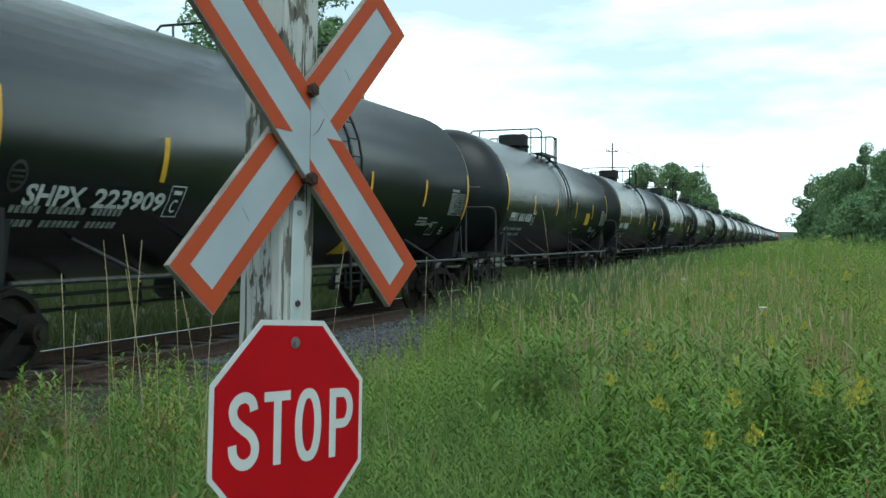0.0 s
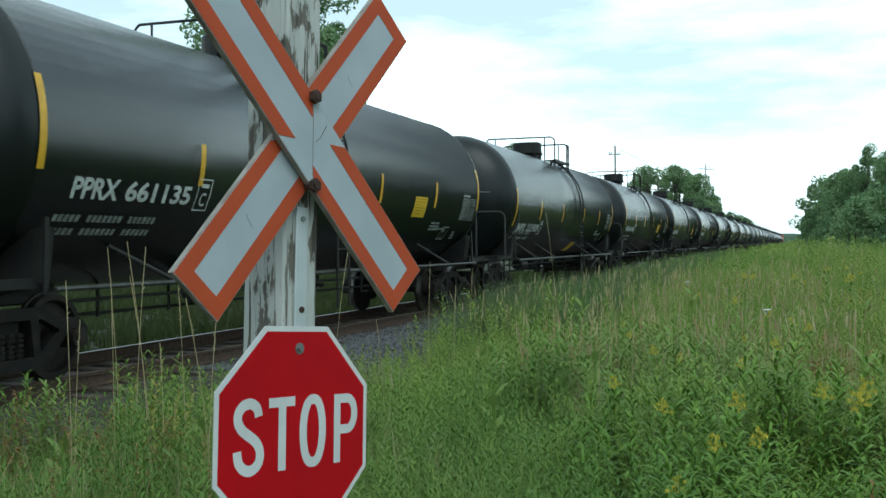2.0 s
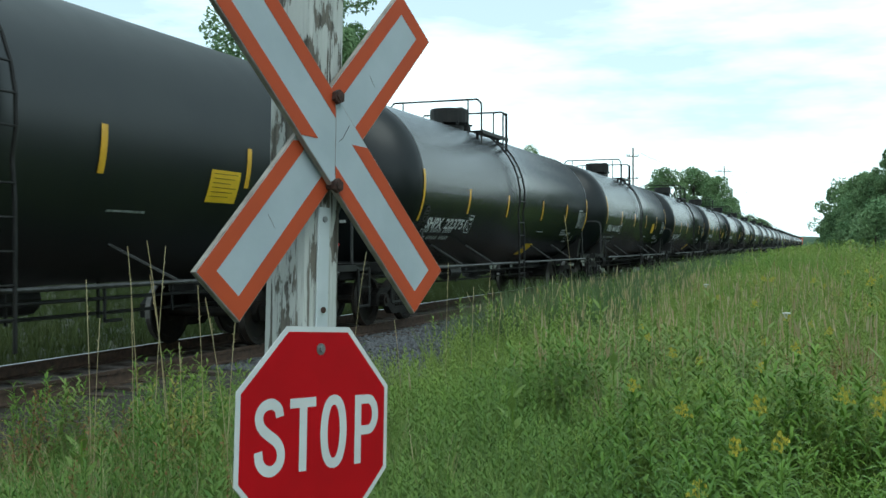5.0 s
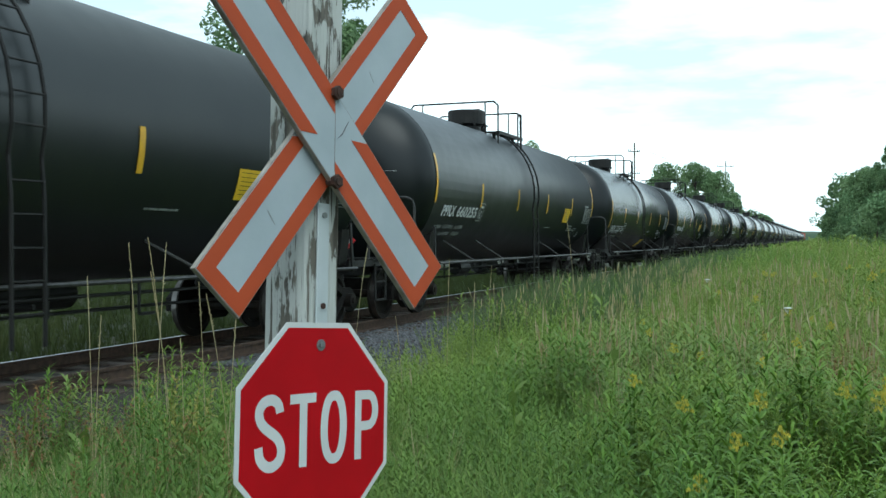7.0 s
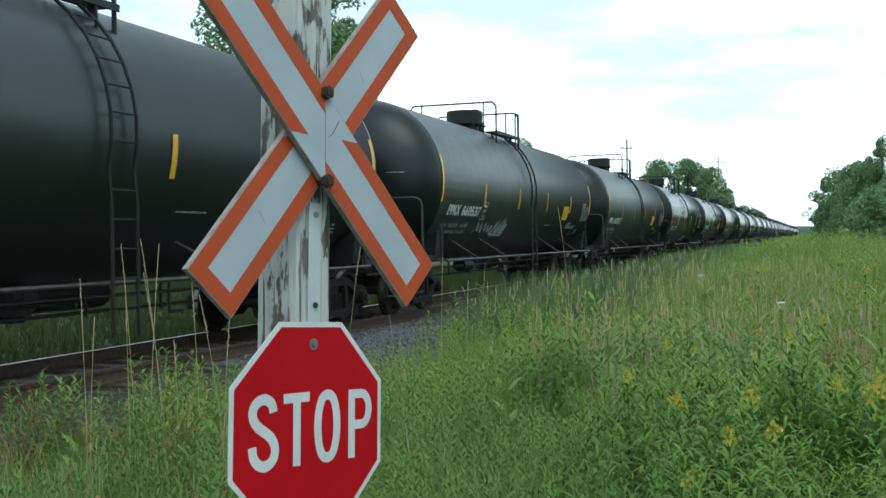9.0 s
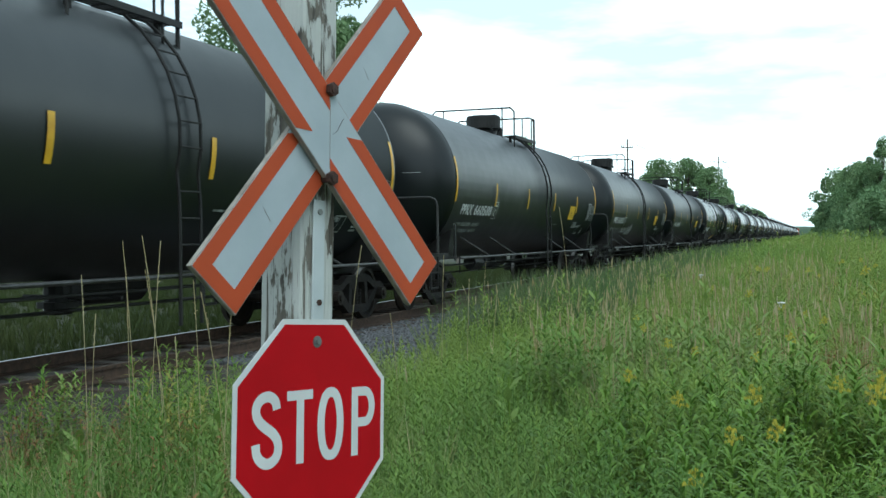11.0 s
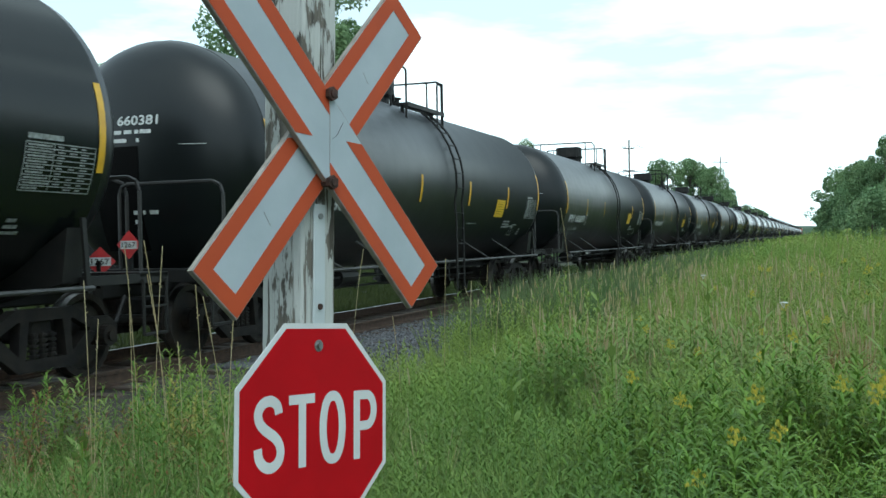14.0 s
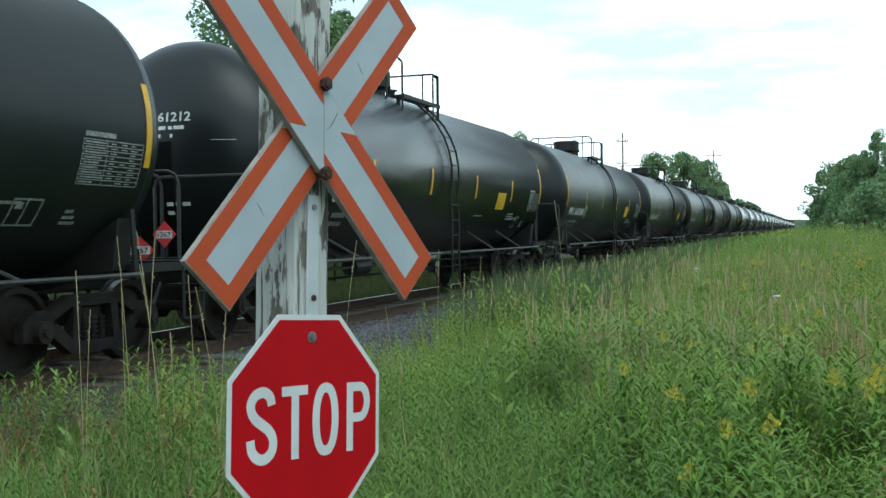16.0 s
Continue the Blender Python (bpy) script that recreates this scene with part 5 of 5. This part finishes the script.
    stuff("trackside_grass", "dense tall blue-green grass at the foot of the ballast", "grass", scatter(rim, q, rng.uniform(0.8, 1.15, len(q)), rng), "blue")
    # far field
    far = [tuft(rng, h, 7, 0.03, 0.45, 1) for h in (1.0, 1.2)] + [leafy(rng, 1.0, 7, 0.35, 0.05, 0.2, 0.3, 2)]
    p = field_points(rng, 17000, 46, 190, 1.2, -5.9)
    stuff("far_growth", "green field growth toward the treeline", "grass", scatter(far, p, rng.uniform(0.6, 1.1, len(p)), rng), "pale")
    # dry stalks
    stalk = [seed_head(rng, h) for h in (1.0, 1.15, 0.9, 1.05)]
    p = field_points(rng, 2600, 8, 40)
    q = np.stack([rng.uniform(-5.4, 0.6, 1300), 10.0 + 18 * rng.uniform(0, 1, 1300) ** 1.5, np.zeros(1300)], -1)
    q = q[(q[:, 0] > -3.0) | (q[:, 1] > 16)]
    q[:, 2] = ground_z(q[:, 0], q[:, 1])
    p = np.concatenate([p[(patchy(p, 9.0, 0.4) > 0.12) & ((p[:, 0] > -3.0) | (p[:, 1] > 16))], q])
    stuff("dry_stalks", "straw-coloured dry grass stalks with seed heads", "grass", scatter(stalk, p, rng.uniform(0.75, 1.2, len(p)), rng, 0.1), "dry")
    straw = [tuft(rng, h, 9, 0.004, 0.6, 2) for h in (0.8, 0.65)]
    p = field_points(rng, 7000, 3.2, 30)
    p = p[patchy(p, 9.0, 0.4) > 0.2]
    q = np.stack([rng.uniform(-5.8, -3.2, 200), rng.uniform(4.0, 8.0, 200), np.zeros(200)], -1)
    q[:, 2] = ground_z(q[:, 0], q[:, 1])
    r = np.concatenate([rng.normal((0.75, 9.0, 0), (0.35, 0.7, 0), (220, 3)), rng.normal((-1.6, 8.9, 0), (0.12, 0.15, 0), (45, 3)), rng.normal((1.1, 15.0, 0), (0.8, 1.5, 0), (160, 3))])
    r[:, 2] = ground_z(r[:, 0], r[:, 1]) + 0.12
    p = np.concatenate([p, q, r])
    stuff("straw", "bent straw-coloured dead grass", "grass", scatter(straw, p, rng.uniform(0.7, 1.2, len(p)), rng), "dry")
    # growth beside and behind the camera
    x, y = rng.uniform(-5.4, 13, 9000), rng.uniform(-22, 42, 9000)
    a, d = np.degrees(np.arctan2(x, y)), np.hypot(x, y)
    keep = (d > 1.4) & ((a < -44) | (a > 9) | (d < 2.8)) & (np.hypot(x + 1.42, y - 2.65) > 0.35)
    p = np.stack([x[keep], y[keep], ground_z(x[keep], y[keep])], -1)
    side = [tuft(rng, h, 10, 0.010, 0.5, 2) for h in (0.55, 0.7)] + [leafy(rng, 0.65, 14, 0.15, 0.014, 0.25, 0.2)]
    stuff("verge_growth", "green grass and weeds round the roadside", "grass", scatter(side, p, rng.uniform(0.7, 1.0, len(p)), rng), "pale")
    # grass beyond the track, its colour darkened for the shade seen under the cars
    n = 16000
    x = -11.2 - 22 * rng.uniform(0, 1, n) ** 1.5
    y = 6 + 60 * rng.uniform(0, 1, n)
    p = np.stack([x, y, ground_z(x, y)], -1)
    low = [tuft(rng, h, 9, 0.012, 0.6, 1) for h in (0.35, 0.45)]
    stuff("far_side_grass", "mown green grass beyond the track, shade put into its colour", "grass", scatter(low, p, rng.uniform(0.6, 1.2, len(p)), rng), "olive")


build_field()


def flower_plant(rng, h):
    """A goldenrod in bloom: a stem with leaves and a yellow plume."""
    g = thing("goldenrod", "goldenrod in bloom with a yellow plume", "wildflower", "goldenrods in bloom")
    s = big_mesh("stem", *leafy(rng, h * 0.93, 36, 0.125, 0.0095, 0.35, 0.15, 3), "golden")
    s.parent = g
    out = []
    for i in range(7):
        a = i * 2.4
        d = np.array((math.cos(a), math.sin(a), 0))
        b = np.array((0, 0, h * (0.94 + 0.010 * i)))
        for k in range(14):
            t = k / 13
            c = b + d * 0.052 * t * (1 - 0.08 * i) + np.array((0, 0, 0.035 * t - 0.03 * t * t + rng.normal(0, 0.004)))
            e = rng.normal(0, 1, 3)
            e /= np.linalg.norm(e)
            out.append(ribbon([c - np.array((0, 0, 0.006)), c + rng.normal(0, 0.003, 3) + np.array((0, 0, 0.007))], (0.0042, 0.003), e))
    f = big_mesh("plume", *gather(out), "flower")
    f.parent = g
    tagged(f, "small yellow flower plume")
    return g


frng = np.random.default_rng(31)
blooms = [flower_plant(frng, h) for h in (1.0, 1.1)]
HEADS = [(-0.73, 5.90, 0.57), (-0.30, 5.44, 0.58), (-0.37, 4.92, 0.56), (-0.17, 4.72, 0.53), (-0.49, 4.48, 0.45), (0.25, 5.14, 0.65), (-0.44, 8.45, 0.54),
         (-0.20, 8.96, 0.55), (0.12, 6.46, 0.62), (0.30, 5.45, 0.66), (-1.16, 6.86, 0.57), (0.60, 13.98, 0.95), (-0.1, 19.99, 0.9)]
HEADS += [(frng.uniform(-2.0, 1.6), frng.uniform(8, 26), None) for _ in range(24)]
for i, (x, y, top) in enumerate(HEADS):
    g = float(ground_z(x, y))
    s = (top - g) / 1.06 if top else frng.uniform(0.85, 1.15)
    copy_thing(blooms[i % 2], pose(x, y, g, 0, 0, 47 * i) @ Matrix.Scale(s, 4))
for b in blooms:
    for o in [*b.children_recursive, b]:
        bpy.data.objects.remove(o)


def broad_weed(rng, x, y, h, n):
    """A weed with large pointed leaves on a stout stem."""
    g = float(ground_z(x, y))
    w = thing("milkweed", "broad-leaved green weed beside the track", "weed", "broad-leaved weeds", m=pose(x, y, g))
    part("stem", tube(bmesh.new(), [(0, 0, -0.05), (0.01, 0, h * 0.5), (0, 0.01, h)], 0.006, 6), "golden", w)
    for i in range(n):
        a = i * 1.9 + rng.uniform(-0.3, 0.3)
        d = np.array((math.cos(a), math.sin(a), 0))
        b = np.array((0, 0, h * (0.3 + 0.68 * i / n)))
        l = rng.uniform(0.14, 0.2)
        pts = [b + d * l * t * 0.8 + np.array((0, 0, l * (1.0 * t - 0.25 * t * t))) for t in np.linspace(0, 1, 6)]
        co, q = ribbon(pts, [0.004, 0.022, 0.033, 0.030, 0.018, 0.002], np.array((-d[1], d[0], 0.0)))
        lf = big_mesh("leaf", co, q, "grass")
        lf.parent = w


wrng = random.Random(52)
for x, y, h, n in ((-3.05, 5.35, 1.25, 9), (-3.75, 5.75, 0.85, 8), (-4.5, 5.55, 0.75, 8), (-5.0, 6.2, 0.70, 8), (-4.1, 6.6, 0.85, 8), (-1.75, 9.3, 1.15, 8), (-2.2, 7.6, 1.0, 8), (-1.2, 10.6, 1.2, 9), (-2.6, 11.5, 1.1, 8),
                   (-0.6, 12.2, 1.2, 9), (0.5, 9.4, 1.15, 9), (-2.9, 14.5, 1.2, 9), (-1.5, 15.5, 1.3, 9), (0.8, 15.0, 1.2, 9)):
    broad_weed(wrng, x, y, h, n)


def umbel_flower(x, y, top):
    g = float(ground_z(x, y))
    u = thing("white_wildflower", "white flat-topped wildflower among the weeds", "wildflower", "white wildflowers", m=pose(x, y, g))
    h = top - g
    part("stem", tube(bmesh.new(), [(0, 0, -0.05), (0.02, 0, h * 0.5), (0, 0, h)], 0.004, 5), "golden", u)
    bm = bmesh.new()
    for i in range(40):
        a, r = i * 2.4, 0.036 * math.sqrt(i / 40)
        bmesh.ops.create_icosphere(bm, subdivisions=1, radius=0.007, matrix=Matrix.Translation((r * math.cos(a), r * math.sin(a), h + 0.012 - 3 * r * r)))
        if i % 5 == 0:
            cyl(bm, (0, 0, h - 0.05), (r * math.cos(a), r * math.sin(a), h), 0.0015, 4)
    part("flower_head", bm, "umbel", u, "white flower head")


for x, y, top in ((-0.32, 10.97, 0.72), (-1.69, 16.9, 0.80)):
    umbel_flower(x, y, top)


def tall_stalk(rng, top, i):
    """A straw-coloured stalk with a rough seed head, rising beside the track."""
    x, y, z = top
    g = float(ground_z(x, y))
    h = z - g
    bx, by = rng.uniform(-0.16, 0.16), rng.uniform(-0.16, 0.16)
    s = thing("grass_stalk", "tall straw-coloured grass stalk with a seed head", "grass stalk", "tall grass stalks", m=pose(x - bx, y - by, g))
    cu = [(bx * t * t, by * t * t, h * t - 0.05 * (t == 0)) for t in (0, 0.2, 0.4, 0.6, 0.75, 0.85)]
    part("stem", tube(bmesh.new(), cu, 0.0024, 5), "dry", s)
    bm = bmesh.new()
    for k in range(16):
        t = 0.85 + 0.15 * k / 15
        p = Vector((bx * t * t, by * t * t, h * t))
        o = Vector((rng.uniform(-1, 1), rng.uniform(-1, 1), 0.9)) * 0.013 * (1.15 - k / 18)
        cyl(bm, p, p + o, 0.0042, 4, 0.0015)
        if k:
            t0 = 0.85 + 0.15 * (k - 1) / 15
            cyl(bm, (bx * t0 * t0, by * t0 * t0, h * t0), p, 0.003, 4)
    part("seed_head", bm, "dry", s)


srng = random.Random(41)
for i, top in enumerate([(-4.30, 5.77, 1.39), (-4.40, 6.12, 1.43), (-4.20, 6.05, 1.39), (-4.60, 5.73, 1.17), (-4.50, 6.08, 1.04), (-4.00, 5.59, 1.21), (-3.60, 5.60, 1.07),
                         (-3.90, 5.98, 1.13), (-3.00, 10.03, 0.88), (-3.60, 10.12, 1.23), (-4.00, 8.95, 1.34), (-3.30, 10.04, 0.99), (-3.80, 9.15, 0.70), (-4.60, 14.81, 1.06),
                         (-1.90, 9.51, 0.71), (-1.60, 8.86, 0.95), (-4.10, 6.06, 0.74), (-4.70, 6.00, 0.89), (-3.40, 5.63, 0.99), (-3.40, 14.46, 1.85)]):
    tall_stalk(srng, top, i)


# ---- ties ----
def build_ties():
    bm = box(bmesh.new(), (0, 0, -0.255), (2.6, 0.23, 0.17), bevel=0.012)
    first = part("tie", bm, "tie", track, "weathered dark wooden tie")
    first.location = (TRACK_X, -14.0, 0)
    rng = random.Random(6)
    plate = part("tie_plate", box(bmesh.new(), (0, 0, -0.172), (0.3, 0.18, 0.012)), "rail", track)
    plate.location = (TRACK_X + 0.7525, -14.0, 0)
    for i in range(1, 270):
        y = -14.0 + 0.53 * i
        o = first.copy()
        scene.collection.objects.link(o)
        o.location = (TRACK_X + rng.uniform(-0.03, 0.03), y, float(grade(y)) + rng.uniform(-0.008, 0.004))
        o.rotation_euler = (0, 0, rng.uniform(-0.012, 0.012))
        if i < 120:
            q = plate.copy()
            scene.collection.objects.link(q)
            q.location = (TRACK_X + 0.7525, y, float(grade(y)))


build_ties()


# ---- what moves ----
def run(t):
    """Metres that the train has gone at t seconds."""
    return 9.071 * t + float(np.interp(t, (0, 2, 4, 7, 8, 12.5, 14, 16), (0.05, -0.10, -0.23, -0.36, -0.35, -0.17, -0.24, -0.03)))


def on_line(y, base):
    """The pose of a vehicle whose middle is at y on the line."""
    a, b = float(grade(y - base)), float(grade(y + base))
    return pose(TRACK_X, y, (a + b) / 2, math.degrees(math.atan2(b - a, 2 * base)))


def motions():
    times = [0.5 * i for i in range(33)]
    for k, car in cars.items():
        walk(car, [(t, on_line(START - CAR * k + run(t), TRUCK)) for t in times])
    walk(loco, [(t, on_line(LOCO_START + run(t), 6.6)) for t in times])
    steps = [i / 15 for i in range(241)]
    for k in range(-3, 9):
        for ws in [o for o in cars[k].children_recursive if o.name.startswith("wheelset")]:
            x, y, z = ws.location
            walk(ws, [(t, pose(x, y, z, -math.degrees(run(t) / 0.4585))) for t in steps])


motions()
